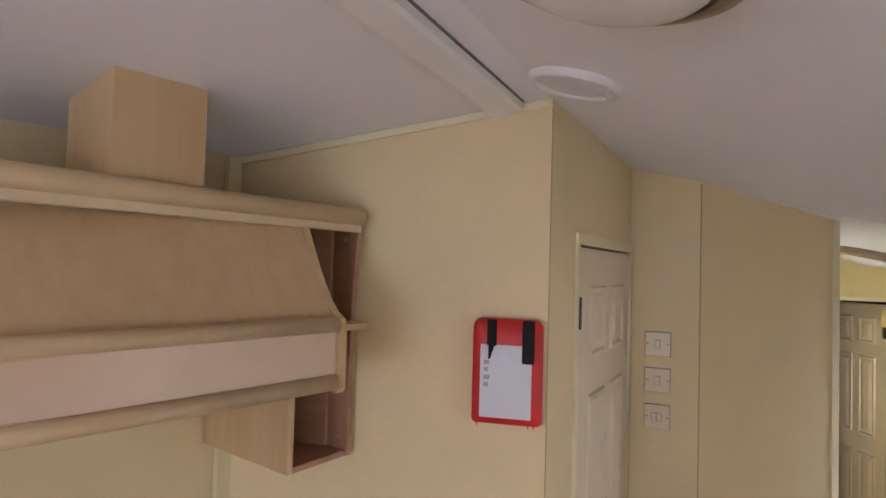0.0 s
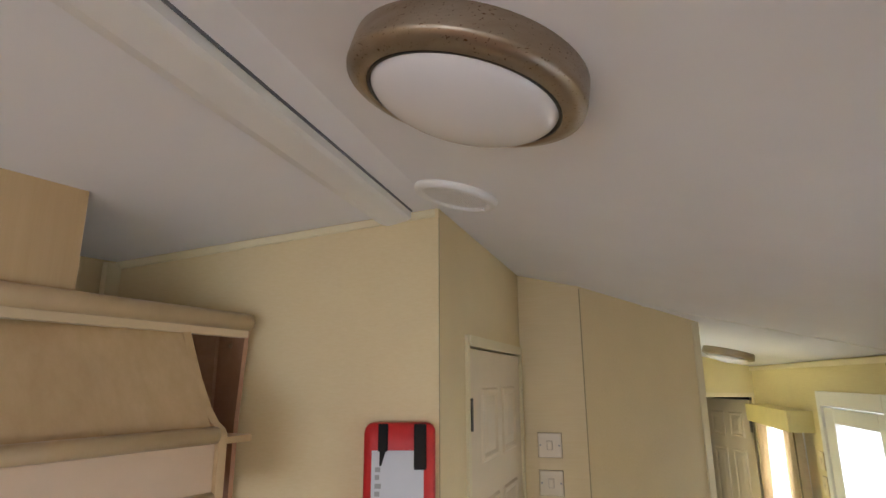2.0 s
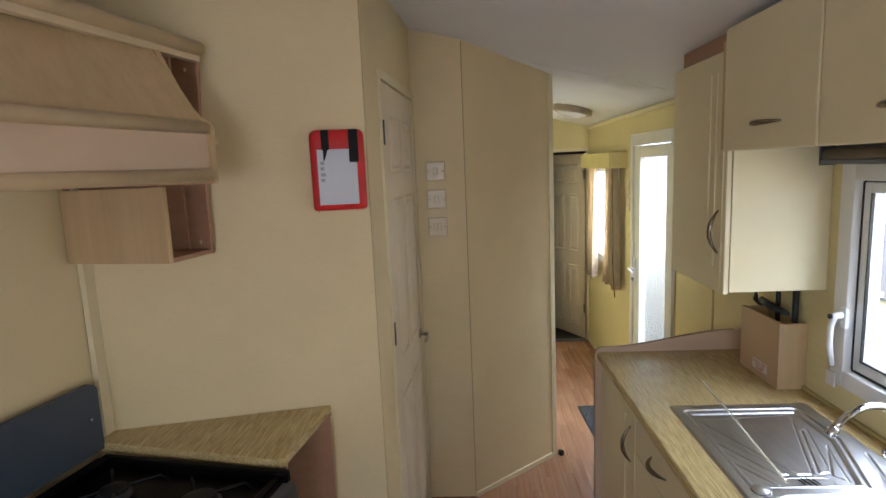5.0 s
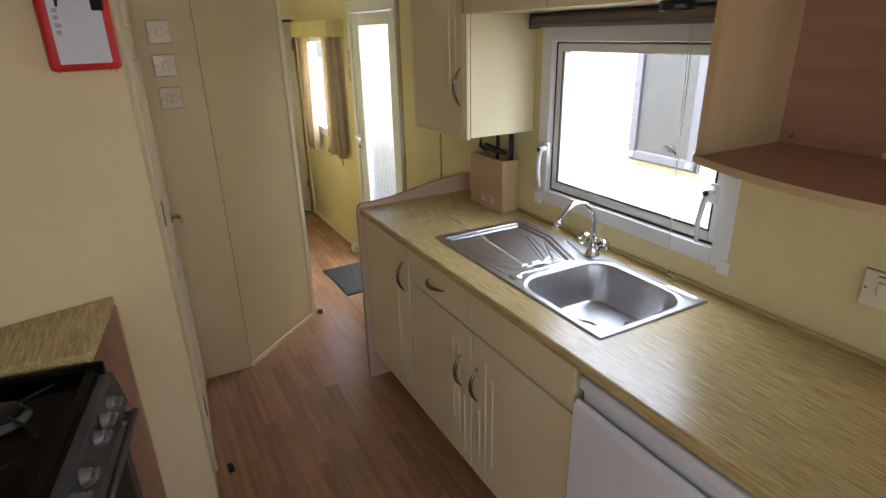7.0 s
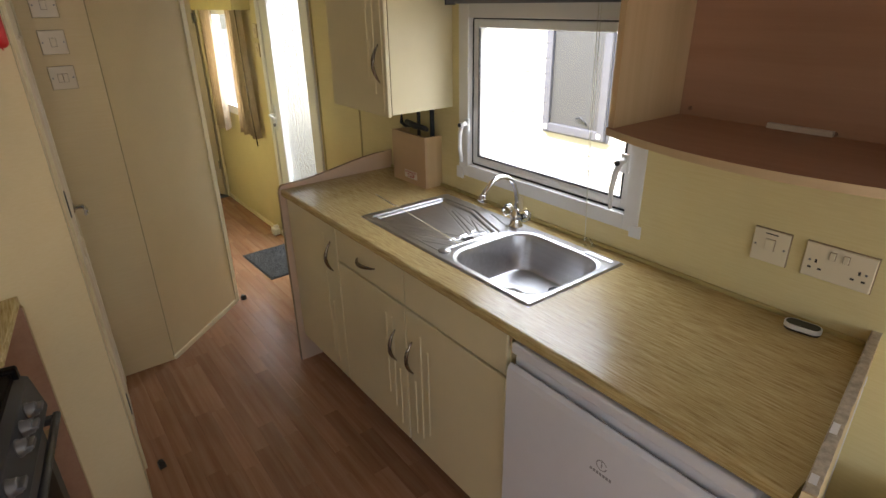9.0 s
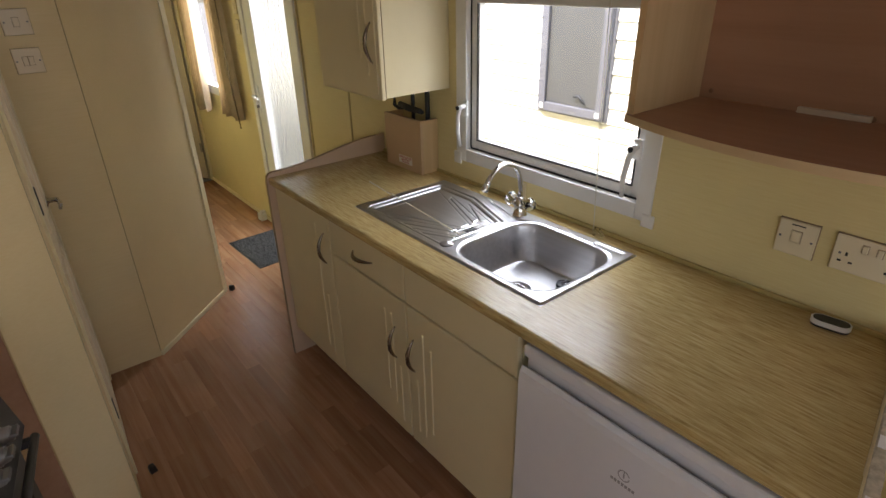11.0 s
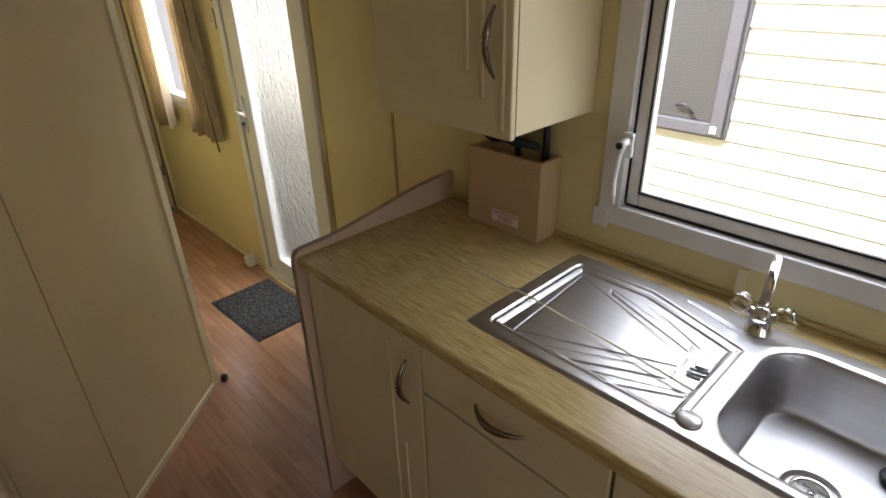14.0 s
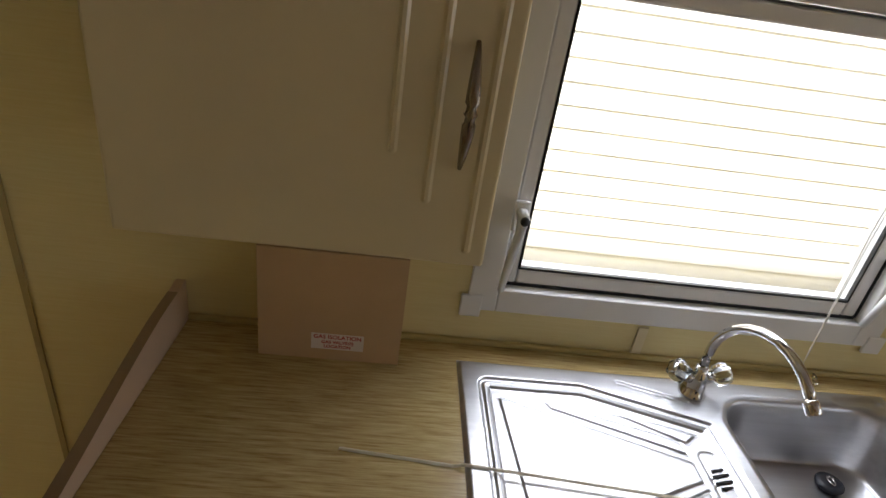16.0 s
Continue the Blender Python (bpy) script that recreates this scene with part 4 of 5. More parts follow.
def sink():
    """A pressed steel inset sink: rim, drainer with a stepped edge and ribs, bowl."""
    nx, ny = 210, 446
    xs, ys = np.linspace(SX0, SX1, nx), np.linspace(SY0, SY1, ny)
    X, Y = np.meshgrid(xs, ys, indexing="ij")
    Z = np.full_like(X, WZ + 0.006)
    out = rounded(X, Y, SX0, SX1, SY0, SY1, 0.012)
    Z -= 0.0052 * smooth_step(-0.008, 0.0, out)
    # drainer pan, with its corner beside the tap cut off
    pan = np.maximum(rounded(X, Y, 0.543, 0.889, 0.543, 0.964, 0.02), ((X - 0.868) - (Y - 0.705) * 0.34) / 1.056)
    Z -= 0.0045 * smooth_step(0.003, -0.003, pan) - 0.002 * smooth_step(0.005, 0.001, np.abs(pan + 0.011)) + 0.0045 * smooth_step(-0.017, -0.023, pan)
    # raised fields with a pressed line round them, fanning towards the overflow
    def field(pts):
        edge = np.full_like(X, 9.0)
        inside = np.zeros(X.shape, bool)
        for (xa, ya), (xb, yb) in zip(pts, pts[1:] + pts[:1]):
            edge = np.minimum(edge, seg_dist(X, Y, (xa, ya), (xb, yb)))
            if ya != yb:
                inside ^= ((ya > Y) != (yb > Y)) & (X < (xb - xa) * (Y - ya) / (yb - ya) + xa)
        return 0.0012 * smooth_step(0.0, 0.004, edge) * inside - 0.0016 * smooth_step(0.0034, 0.0010, edge)
    for pts in ([(0.848, 0.930), (0.566, 0.908), (0.688, 0.612), (0.724, 0.612)],
                [(0.846, 0.846), (0.772, 0.620), (0.742, 0.614), (0.828, 0.838)],
                [(0.842, 0.748), (0.812, 0.655), (0.790, 0.580), (0.768, 0.606)],
                [(0.563, 0.836), (0.553, 0.792), (0.642, 0.610), (0.672, 0.612)],
                [(0.561, 0.728), (0.554, 0.684), (0.616, 0.566), (0.632, 0.566)]):
        Z += field(pts)
    fan = rounded(X, Y, 0.645, 0.752, 0.562, 0.596, 0.014)
    Z -= 0.0014 * smooth_step(0.003, 0.001, np.abs(fan))
    # groove beside the tap
    Z -= 0.003 * smooth_step(0.006, 0.002, seg_dist(X, Y, (0.905, 0.69), (0.866, 0.566)))
    # bowl
    b = rounded(X, Y, *BOWL, 0.085)
    Z -= 0.004 * smooth_step(0.012, -0.004, b)
    depth = 0.124
    wall = smooth_step(0.0, -0.034, b)
    Z -= depth * wall ** 0.8
    dd = np.hypot(X - DRAIN[0], Y - DRAIN[1])
    Z -= 0.006 * smooth_step(0.05, 0.038, dd) * wall
    Z -= 0.0025 * smooth_step(0.12, 0.02, dd) * (wall > 0.99)
    # corner relief at the far end of the bowl
    Z -= 0.003 * smooth_step(0.016, 0.004, seg_dist(X, Y, (0.905, 0.150), (0.905, 0.230)))
    ob = thing("sink", (0.72, 0.55, WZ), "stainless steel inset sink with a ribbed drainer and one bowl", "sink")
    o = ORIGIN[ob.name]
    verts = np.stack([X - o.x, Y - o.y, Z - o.z], -1).reshape(-1, 3)
    idx = np.arange(nx * ny).reshape(nx, ny)
    faces = np.stack([idx[:-1, :-1], idx[1:, :-1], idx[1:, 1:], idx[:-1, 1:]], -1).reshape(-1, 4)
    me = bpy.data.meshes.new("basin")
    me.from_pydata(verts.tolist(), [], faces.tolist())
    me.materials.append(STEEL)
    me.polygons.foreach_set("use_smooth", np.ones(len(me.polygons), bool))
    basin = new("basin", me)
    basin.parent = ob
    ORIGIN[basin.name] = o
    bz = float(Z[np.unravel_index(np.argmin(dd), dd.shape)])
    bm = lathe(bmesh.new(), [(0.036, 0.004), (0.034, 0.0055), (0.027, 0.004), (0.025, -0.002), (0.0, -0.003)], pose(*DRAIN, bz + 0.001), 36)
    waste = part("waste_fitting", bm, CHROME, ob, "chrome waste fitting")
    bm = lathe(bmesh.new(), [(0.024, 0.0), (0, 0.0)], pose(*DRAIN, bz + 0.0006), 24)
    part("waste_hole", bm, BLACK, waste, "dark drain hole")
    bm = bmesh.new()
    for i in range(6):
        join(bm, B(0.004, 0.025, -0.0022, 0.0022, 0.0005, 0.003), pose(*DRAIN, bz + 0.001, 0, 0, i * 60))
    lathe(bm, [(0.007, 0.0005), (0.007, 0.004), (0, 0.005)], pose(*DRAIN, bz + 0.001), 16)
    part("waste_cross", bm, CHROME, waste)
    bm = bmesh.new()
    for i, (dx, l) in enumerate(((-0.018, 0.010), (-0.007, 0.014), (0.006, 0.014), (0.017, 0.010))):
        join(bm, B(-0.0024, 0.0024, -l * 1.2, l * 1.2, 0, 0.0007, bev=0.0003), pose(0.697 + dx, 0.579, WZ - 0.0012, 0, 0, 14))
    part("overflow_slot", bm, TAPE, ob, "dark overflow slots")
    part("blanking_cap", lathe(bmesh.new(), [(0.0215, 0.0), (0.0215, 0.003), (0.017, 0.006), (0, 0.008)], pose(0.562, 0.535, WZ + 0.006), 32), STEEL, ob, "round steel tap hole cover")
    ob2 = thing("sink_plug", (*PLUG, bz + 0.01), "black rubber sink plug lying in the bowl", "sink plug")
    z = WZ + 0.006 - 0.004 - depth
    part("stopper", lathe(bmesh.new(), [(0.022, 0.0), (0.026, 0.009), (0.025, 0.013), (0.015, 0.014), (0.0, 0.0135)], pose(*PLUG, z), 28), plain("black_rubber", (0.015, 0.016, 0.022), 0.5), ob2)
    part("ring", tube(bmesh.new(), [(PLUG[0] + 0.011 * math.cos(a), PLUG[1] + 0.011 * math.sin(a) * 0.5, z + 0.0165) for a in (i * 0.55 for i in range(12))], 0.0013, 6), CHROME, ob2, "small chrome ring")


sink()


def tap():
    tx, ty, z = 0.894, 0.546, WZ + 0.006
    ob = thing("mixer_tap", (tx, ty, z), "chrome swan-neck mixer tap with two clear knobs", "tap")
    part("base", lathe(bmesh.new(), [(0.026, 0), (0.026, 0.004), (0.021, 0.010), (0.019, 0.035), (0.017, 0.048), (0.013, 0.056), (0.011, 0.066), (0, 0.068)], pose(tx, ty, z), 28), CHROME, ob)
    pts = [(tx, ty, z + 0.05), (tx, ty, z + 0.10)]
    d = Vector((-0.97, -0.2)).normalized()
    R = 0.112
    pts[1] = (tx, ty, z + 0.085)
    for i in range(15):
        a = radians(142) * i / 14
        pts.append((tx + d.x * R * (1 - math.cos(a)), ty + d.y * R * (1 - math.cos(a)), z + 0.095 + R * math.sin(a)))
    e = Vector(pts[-1])
    tip = (e - Vector(pts[-2])).normalized()
    part("spout", tube(bmesh.new(), pts, 0.0085, 14), CHROME, ob)
    part("aerator", lathe(bmesh.new(), [(0.0095, -0.004), (0.0115, 0.0), (0.0115, 0.016), (0.0095, 0.019)], Matrix.Translation(e) @ tip.to_track_quat("Z", "Y").to_matrix().to_4x4(), 18), CHROME, ob)
    for s in (1, -1):
        m = Matrix.Translation((tx, ty, z + 0.028)) @ Matrix.Rotation(radians(-62 * s), 4, "X")
        part("stem", lathe(bmesh.new(), [(0.011, 0.01), (0.011, 0.034), (0, 0.035)], m, 16), CHROME, ob)
        k = bmesh.new()
        prof = [(0.012, 0.032), (0.019, 0.036), (0.021, 0.050), (0.019, 0.060), (0.013, 0.062), (0, 0.062)]
        rings = [[k.verts.new((max(r, 1e-5) * (1 + 0.10 * math.cos(6 * a)) * math.cos(a), max(r, 1e-5) * (1 + 0.10 * math.cos(6 * a)) * math.sin(a), h)) for a in (2 * math.pi * j / 36 for j in range(36))] for r, h in prof]
        for a, b in zip(rings, rings[1:]):
            for j in range(36):
                k.faces.new((a[j], a[(j + 1) % 36], b[(j + 1) % 36], b[j])).smooth = True
        k.faces.new(rings[0])
        bmesh.ops.remove_doubles(k, verts=k.verts[:], dist=1e-5)
        bmesh.ops.recalc_face_normals(k, faces=k.faces[:])
        knob = part("knob", join(bmesh.new(), k, m), ACRYL, ob, "faceted clear acrylic knob")
        part("cap", lathe(bmesh.new(), [(0.012, 0.0625), (0.011, 0.0645), (0, 0.065)], m, 20), CHROME, knob, "chrome cap")


tap()

# clear plastic strip stuck from the worktop over the drainer
k = bmesh.new()
p0, p1 = Vector((0.702, 1.195)), Vector((0.634, 0.556))
n2 = Vector((-(p1 - p0).y, (p1 - p0).x)).normalized() * 0.0035
rows = []
for i in range(41):
    c = p0.lerp(p1, i / 40)
    z = WZ + 0.0015 if c.y > SY1 + 0.01 else WZ + 0.0078
    rows.append([k.verts.new((c.x + n2.x, c.y + n2.y, z)), k.verts.new((c.x, c.y, z + 0.0015)), k.verts.new((c.x - n2.x, c.y - n2.y, z))])
for a, b in zip(rows, rows[1:]):
    for i in range(2):
        k.faces.new((a[i], a[i + 1], b[i + 1], b[i]))
bmesh.ops.solidify(k, geom=k.faces[:], thickness=0.001)
solid("edging_strip", k, CLEARP, "pale plastic edging strip lying over drainer and worktop", "strip")


def gas_box():
    x0, y0, y1, z1 = 0.908, 1.114, 1.368, 1.124
    ob = thing("gas_valve_box", (0.95, (y0 + y1) / 2, WZ), "beech board box with a gas isolation label on the worktop", "box")
    part("front_board", B(x0, x0 + 0.012, y0, y1, WZ, z1), CARD, ob)
    part("side_board", B(x0 + 0.012, XR - 0.002, y0 + 0.001, y0 + 0.013, WZ, z1 - 0.002), BEECH, ob)
    part("side_board", B(x0 + 0.012, XR - 0.002, y1 - 0.013, y1 - 0.001, WZ, z1 - 0.002), BEECH, ob)
    lab = part("label", B(x0 - 0.0008, x0, 1.180, 1.274, 0.924, 0.958), LABEL, ob, "white label with red lettering")
    m = Matrix(((0, 0, -1, x0 - 0.0010), (-1, 0, 0, 1.227), (0, 1, 0, 0.0), (0, 0, 0, 1)))
    for text, size, z in (("GAS ISOLATION", 0.0118, 0.9475), ("GAS VALVE(S)", 0.0095, 0.937), ("LOCATION", 0.0095, 0.9275)):
        cu = bpy.data.curves.new("words", "FONT")
        cu.body, cu.size, cu.align_x, cu.extrude, cu.offset = text, size, "CENTER", 0.0001, 0.0003
        tmp = bpy.data.objects.new("words", cu)
        me = bpy.data.meshes.new_from_object(tmp)
        bpy.data.objects.remove(tmp)
        me.transform(Matrix.Translation(-ORIGIN[ob.name]) @ Matrix.Translation((0, 0, z)) @ m)
        me.materials.append(REDINK)
        words = new("lettering", me)
        words.parent = lab
    lag = plain("black_lagged_pipe", (0.02, 0.022, 0.024), 0.45, vary=0.3)
    for pts, r in (([(0.935, 1.325, 1.254), (0.935, 1.325, 1.155), (0.94, 1.305, 1.146), (0.95, 1.27, 1.150), (0.955, 1.24, 1.148), (0.955, 1.16, 1.146)], 0.009), ([(0.975, 1.15, 1.254), (0.975, 1.15, 1.08)], 0.010), ([(0.965, 1.235, 1.254), (0.965, 1.235, 1.10)], 0.008), ([(0.938, 1.29, 1.163), (0.932, 1.22, 1.158), (0.94, 1.15, 1.155)], [0.012, 0.014, 0.010])):
        solid("gas_pipe", tube(bmesh.new(), pts, r, 10), lag, "dark lagged gas pipe between wall cabinet and box", "pipe", "gas pipes")


gas_box()

# ---- wall cabinets ----
def wall_cabinet():
    x0, y0, y1, z0 = 0.686, 1.036, 1.470, 1.254
    z1 = roof_z(x0) - 0.07
    ob = thing("wall_cabinet", (0.84, (y0 + y1) / 2, z0), "cream wall cabinet with one tall door and bow handle", "cabinet", "wall cabinets")
    for y in (y0, y1 - 0.016):
        part("side_panel", B(x0 + 0.020, XR - 0.002, y, y + 0.016, z0, z1, bev=0.001), CABM, ob)
    for z in (z0, z1 - 0.016):
        part("cross_board", B(x0 + 0.020, XR - 0.002, y0 + 0.016, y1 - 0.016, z, z + 0.016), CABM, ob)
    part("edge_strip", B(x0 + 0.018, x0 + 0.020, y0 - 0.0008, y0 + 0.016, z0, z1), plain("brown_edge", (0.40, 0.29, 0.15), 0.5), ob)
    door = part("door", foil_front(y0 - 0.002, y1 + 0.002, z0 - 0.006, z1, x0), CABM, ob)
    mouldings(door, x0, [(y0 + 0.122, 1.385, z1 - 0.06), (y0 + 0.078, 1.330, z1 - 0.06), (y0 + 0.022, 1.270, z1 - 0.03)])
    part("handle", bow_handle((x0, y0 + 0.045, 1.508), (x0, y0 + 0.045, 1.372), (-1, 0, 0)), NICKEL, door, "brushed metal bow handle")
    x1 = XR - 0.004
    bm = prism(bmesh.new(), [(x0 + 0.03, z1 + 0.001), (x1, z1 + 0.001), (x1, roof_z(x1) - 0.004), (x0 + 0.03, roof_z(x0 + 0.03) - 0.002)], y0, y1, "y")
    part("filler", bm, PINK_SHADE, ob, "brown filler board up to the ceiling")


wall_cabinet()


def locker(y0, y1, label, handle_y):
    x0, z0 = 0.660, 1.692
    z1 = roof_z(x0) - 0.03
    ob = thing("wall_locker", (0.83, (y0 + y1) / 2, z0), label, "cabinet", "lockers over the window")
    part("bottom_board", B(x0 + 0.018, XR - 0.002, y0 + 0.0005, y1 - 0.0005, z0, z0 + 0.016, bev=0.001), CABM, ob)
    for y in (y0 + 0.0005, y1 - 0.0165):
        part("side_panel", prism(bmesh.new(), [(x0 + 0.018, z0 + 0.016), (XR - 0.002, z0 + 0.016), (XR - 0.002, roof_z(XR - 0.002) - 0.003), (x0 + 0.018, z1)], y, y + 0.016, "y"), CABM, ob)
    door = part("door", foil_front(y0 + 0.002, y1 - 0.002, z0 - 0.004, z1, x0), CABM, ob)
    part("handle", bow_handle((x0, handle_y + 0.066, z0 + 0.062), (x0, handle_y - 0.066, z0 + 0.062), (-1, 0, 0)), NICKEL, door, "brushed metal bow handle")
    return ob


locker(0.565, 1.010, "cream lift-up locker over the window", 0.77)
locker(0.062, 0.563, "wide cream lift-up locker over the window", 0.32)
structure("trim_locker_side", B(0.664, XR - 0.002, 1.011, 1.029, 1.692, 2.0), BEECH, "beech filler strip between lockers", "trim")


def puck_light():
    ob = thing("downlight", (0.705, 0.160, 1.69), "black round downlight under the locker, unlit", "downlight")
    part("ring", lathe(bmesh.new(), [(0.038, 0.002), (0.038, -0.020), (0.035, -0.024), (0.027, -0.024), (0.026, -0.016)], pose(0.705, 0.160, 1.69), 32), BLACK, ob)
    part("lens", lathe(bmesh.new(), [(0.0265, -0.018), (0, -0.019)], pose(0.705, 0.160, 1.69), 28), plain("frosted_lens", (0.5, 0.5, 0.5), 0.3), ob)


puck_light()


def shelf_unit():
    y0, y1, z0, z1 = -0.68, 0.060, 1.362, 1.690
    ob = thing("open_wall_shelf", (0.85, (y0 + y1) / 2, z0), "open beech wall shelf unit with a bowed bottom board, empty", "shelf")
    part("side_panel", B(0.705, XR - 0.002, y1 - 0.017, y1, z0, z1 + 0.25), BEECH, ob)
    part("side_panel", B(0.705, XR - 0.002, y0, y0 + 0.017, z0, z1 + 0.25), BEECH, ob)
    pts = [(XR - 0.003, y0), (XR - 0.003, y1)]
    for i in range(17):
        u = i / 16
        pts.append((0.700 - 0.085 * math.sin(math.pi * u) ** 0.9, y1 + (y0 - y1) * u))
    part("bottom_board", prism(bmesh.new(), pts, z0 - 0.017, z0, "z"), PINK_SHADE, ob)
    part("back_board", B(XR - 0.008, XR - 0.002, y0 + 0.017, y1 - 0.017, z0, z1 + 0.25), PINK_SHADE, ob)
    part("top_board", B(0.72, XR - 0.009, y0 + 0.017, y1 - 0.017, z1 + 0.20, z1 + 0.216), PINK_SHADE, ob)
    cap = plain("brown_cap", (0.25, 0.13, 0.07), 0.5)
    for y, z in ((y1 - 0.045, z0 + 0.018), (-0.33, z0 + 0.005)):
        part("screw_cap", lathe(bmesh.new(), [(0.006, 0), (0.005, 0.003), (0, 0.0035)], pose(XR - 0.008, y, z, 0, -90, 0), 12), cap, ob, "brown screw cap")
    part("wall_batten", B(XR - 0.022, XR - 0.0085, -0.33, -0.19, z0, z0 + 0.012), plain("white_batten", (0.6, 0.52, 0.42), 0.5), ob, "pale batten at the back")
    pts2 = [(p[0] - 0.0014, p[1]) for p in pts[2:]]
    k = bmesh.new()
    rows = [[k.verts.new((x, y, z)) for x, y in pts2] for z in (z0 - 0.0172, z0 + 0.0002)]
    for i in range(len(pts2) - 1):
        k.faces.new((rows[0][i], rows[0][i + 1], rows[1][i + 1], rows[1][i]))
    part("edge_strip", k, BEECHY, ob)


shelf_unit()


def roller_blind():
    y0, y1 = 0.075, 0.985
    ob = thing("roller_blind", (0.93, 0.53, 1.64), "taupe roller blind rolled up above the window", "blind")
    part("rail", B(0.965, XR - 0.002, y0, y1, 1.655, 1.690, bev=0.003), GREYF, ob)
    part("roll", tube(bmesh.new(), [(0.945, y0 + 0.01, 1.662), (0.945, y1 - 0.01, 1.662)], 0.021, 18), BLINDM, ob)
    part("bottom_bar", B(0.918, 0.932, y0 + 0.015, y1 - 0.015, 1.640, 1.652, bev=0.002), GREYF, ob)
    for y in (y0, y1 - 0.006):
        part("bracket", B(0.922, 0.972, y, y + 0.006, 1.636, 1.69, bev=0.002), GREY, ob)
    cy = 0.294
    bm = bmesh.new()
    for o in (0.0, 0.010):
        tube(bm, [(0.94, cy + o, 1.65), (0.955, cy + o * 0.6 + 0.004, 1.25), (0.962, cy - 0.004, 0.935), (0.958, cy - 0.006, 0.915)], 0.0011, 6)
    for i in range(26):
        lathe(bm, [(0.0, -0.002), (0.0019, 0), (0.0, 0.002)], pose(0.955 - 0.00012 * i, cy + 0.004, 1.10 + i * 0.016), 6)
    part("pull_cord", bm, plain("white_cord", (0.72, 0.70, 0.62), 0.6), ob, "thin white pull cord")
    for dy, lean in ((0.0, 8), (-0.035, -35)):
        part("cord_acorn", lathe(bmesh.new(), [(0.002, 0.028), (0.0035, 0.022), (0.0065, 0.004), (0.0055, 0), (0, 0)], pose(0.955, cy + dy - 0.012, 0.9035 + (0 if lean == 8 else 0.004), lean, 0, 0), 14), ACRYL, ob, "clear plastic cord pull")


roller_blind()


def wall_hook():
    ob = thing("wall_hook", (XR, 1.70, 1.465), "small black wire hook on the papered wall", "hook")
    part("plate", B(XR - 0.004, XR - 0.0005, 1.694, 1.706, 1.462, 1.486, bev=0.0012), BLACK, ob)
    part("wire", tube(bmesh.new(), [(XR - 0.003, 1.70, 1.480), (XR - 0.014, 1.70, 1.476), (XR - 0.018, 1.70, 1.464), (XR - 0.013, 1.70, 1.452), (XR - 0.018, 1.70, 1.446)], 0.0026, 8), BLACK, ob)


wall_hook()

# ---- sockets and switches ----
EA, EB = (XR, 0.0), (XR, -3.0)


def plate(name, p, q, s, z, w, h, label, category, group="", rockers=(), screws=True, holes=(), mat=IVORY):
    """A wall plate, its rockers (x, y, w, h) and pin holes (x, y) in its own plane."""
    m = flat_on(p, q, s, z)
    ob = thing(name, m.translation, label, category, group)
    # a brown rim wider than the plate stands in for its shadow outline
    part("shade_rim", join(bmesh.new(), B(-w / 2 - 0.0012, w / 2 + 0.0012, -h / 2 - 0.0012, h / 2 + 0.0012, 0, 0.004), m), OUTLINE_SHADE, ob, "thin brown rim drawn as the plate's shadow outline")
    part("plate", join(bmesh.new(), B(-w / 2, w / 2, -h / 2, h / 2, 0.004, 0.010, bev=0.0025), m), mat, ob)
    for x, y, rw, rh in rockers:
        part("rocker", join(bmesh.new(), B(x - rw / 2, x + rw / 2, y - rh / 2, y + rh / 2, 0.0095, 0.0145, bev=0.0015), m), mat, ob)
        part("rocker_gap", join(bmesh.new(), B(x - rw / 2 - 0.0012, x + rw / 2 + 0.0012, y - rh / 2 - 0.0012, y + rh / 2 + 0.0012, 0.0095, 0.0103), m), OUTLINE_SHADE, ob)
    for x, y, pw, ph in holes:
        part("pin_hole", join(bmesh.new(), B(x - pw / 2, x + pw / 2, y - ph / 2, y + ph / 2, 0.0096, 0.0103), m), BLACK, ob, "dark pin hole")
    if screws:
        for x in (-w * 0.40, w * 0.40):
            part("screw", lathe(bmesh.new(), [(0.0030, 0.0095), (0.0028, 0.0108), (0, 0.011)], m @ Matrix.Translation((x, 0, 0)), 12), KNOB, ob)
    return ob


for z, lab in ((1.663, "ivory wall switch plate with one rocker"), (1.532, "ivory wall switch plate with one rocker"), (1.401, "ivory wall switch plate with two rockers")):
    rk = [(0, 0, 0.018, 0.030)] if z > 1.45 else [(-0.009, 0, 0.015, 0.030), (0.009, 0, 0.015, 0.030)]
    plate("wall_switch", PC, PK, 0.100, z - 0.006, 0.086, 0.086, lab, "switch", "switch plates", rk, mat=SWITCH)
plate("fused_spur", EA, EB, 0.256, 1.070, 0.086, 0.086, "ivory fused spur switch plate", "switch", "", [(0, 0.006, 0.022, 0.028)], True, [(0, 0.034, 0.03, 0.003)])
pins = []
for c in (-0.045, 0.045):
    pins += [(c, 0.0, 0.005, 0.009), (c - 0.011, -0.018, 0.008, 0.005), (c + 0.011, -0.018, 0.008, 0.005)]
plate("double_socket", EA, EB, 0.408, 1.070, 0.146, 0.086, "ivory double power socket with two switches", "socket", "", [(-0.014, 0.022, 0.011, 0.018), (0.014, 0.022, 0.011, 0.018)], True, pins)
for z in (1.485, 1.365):
    plate("passage_switch", (XR, 4.0), (XR, 2.0), 4.0 - 3.155, z, 0.06, 0.086, "small cream switch plate beside the exterior door", "switch", "passage switches", [(0, 0, 0.018, 0.03)], False, (), TRIM)

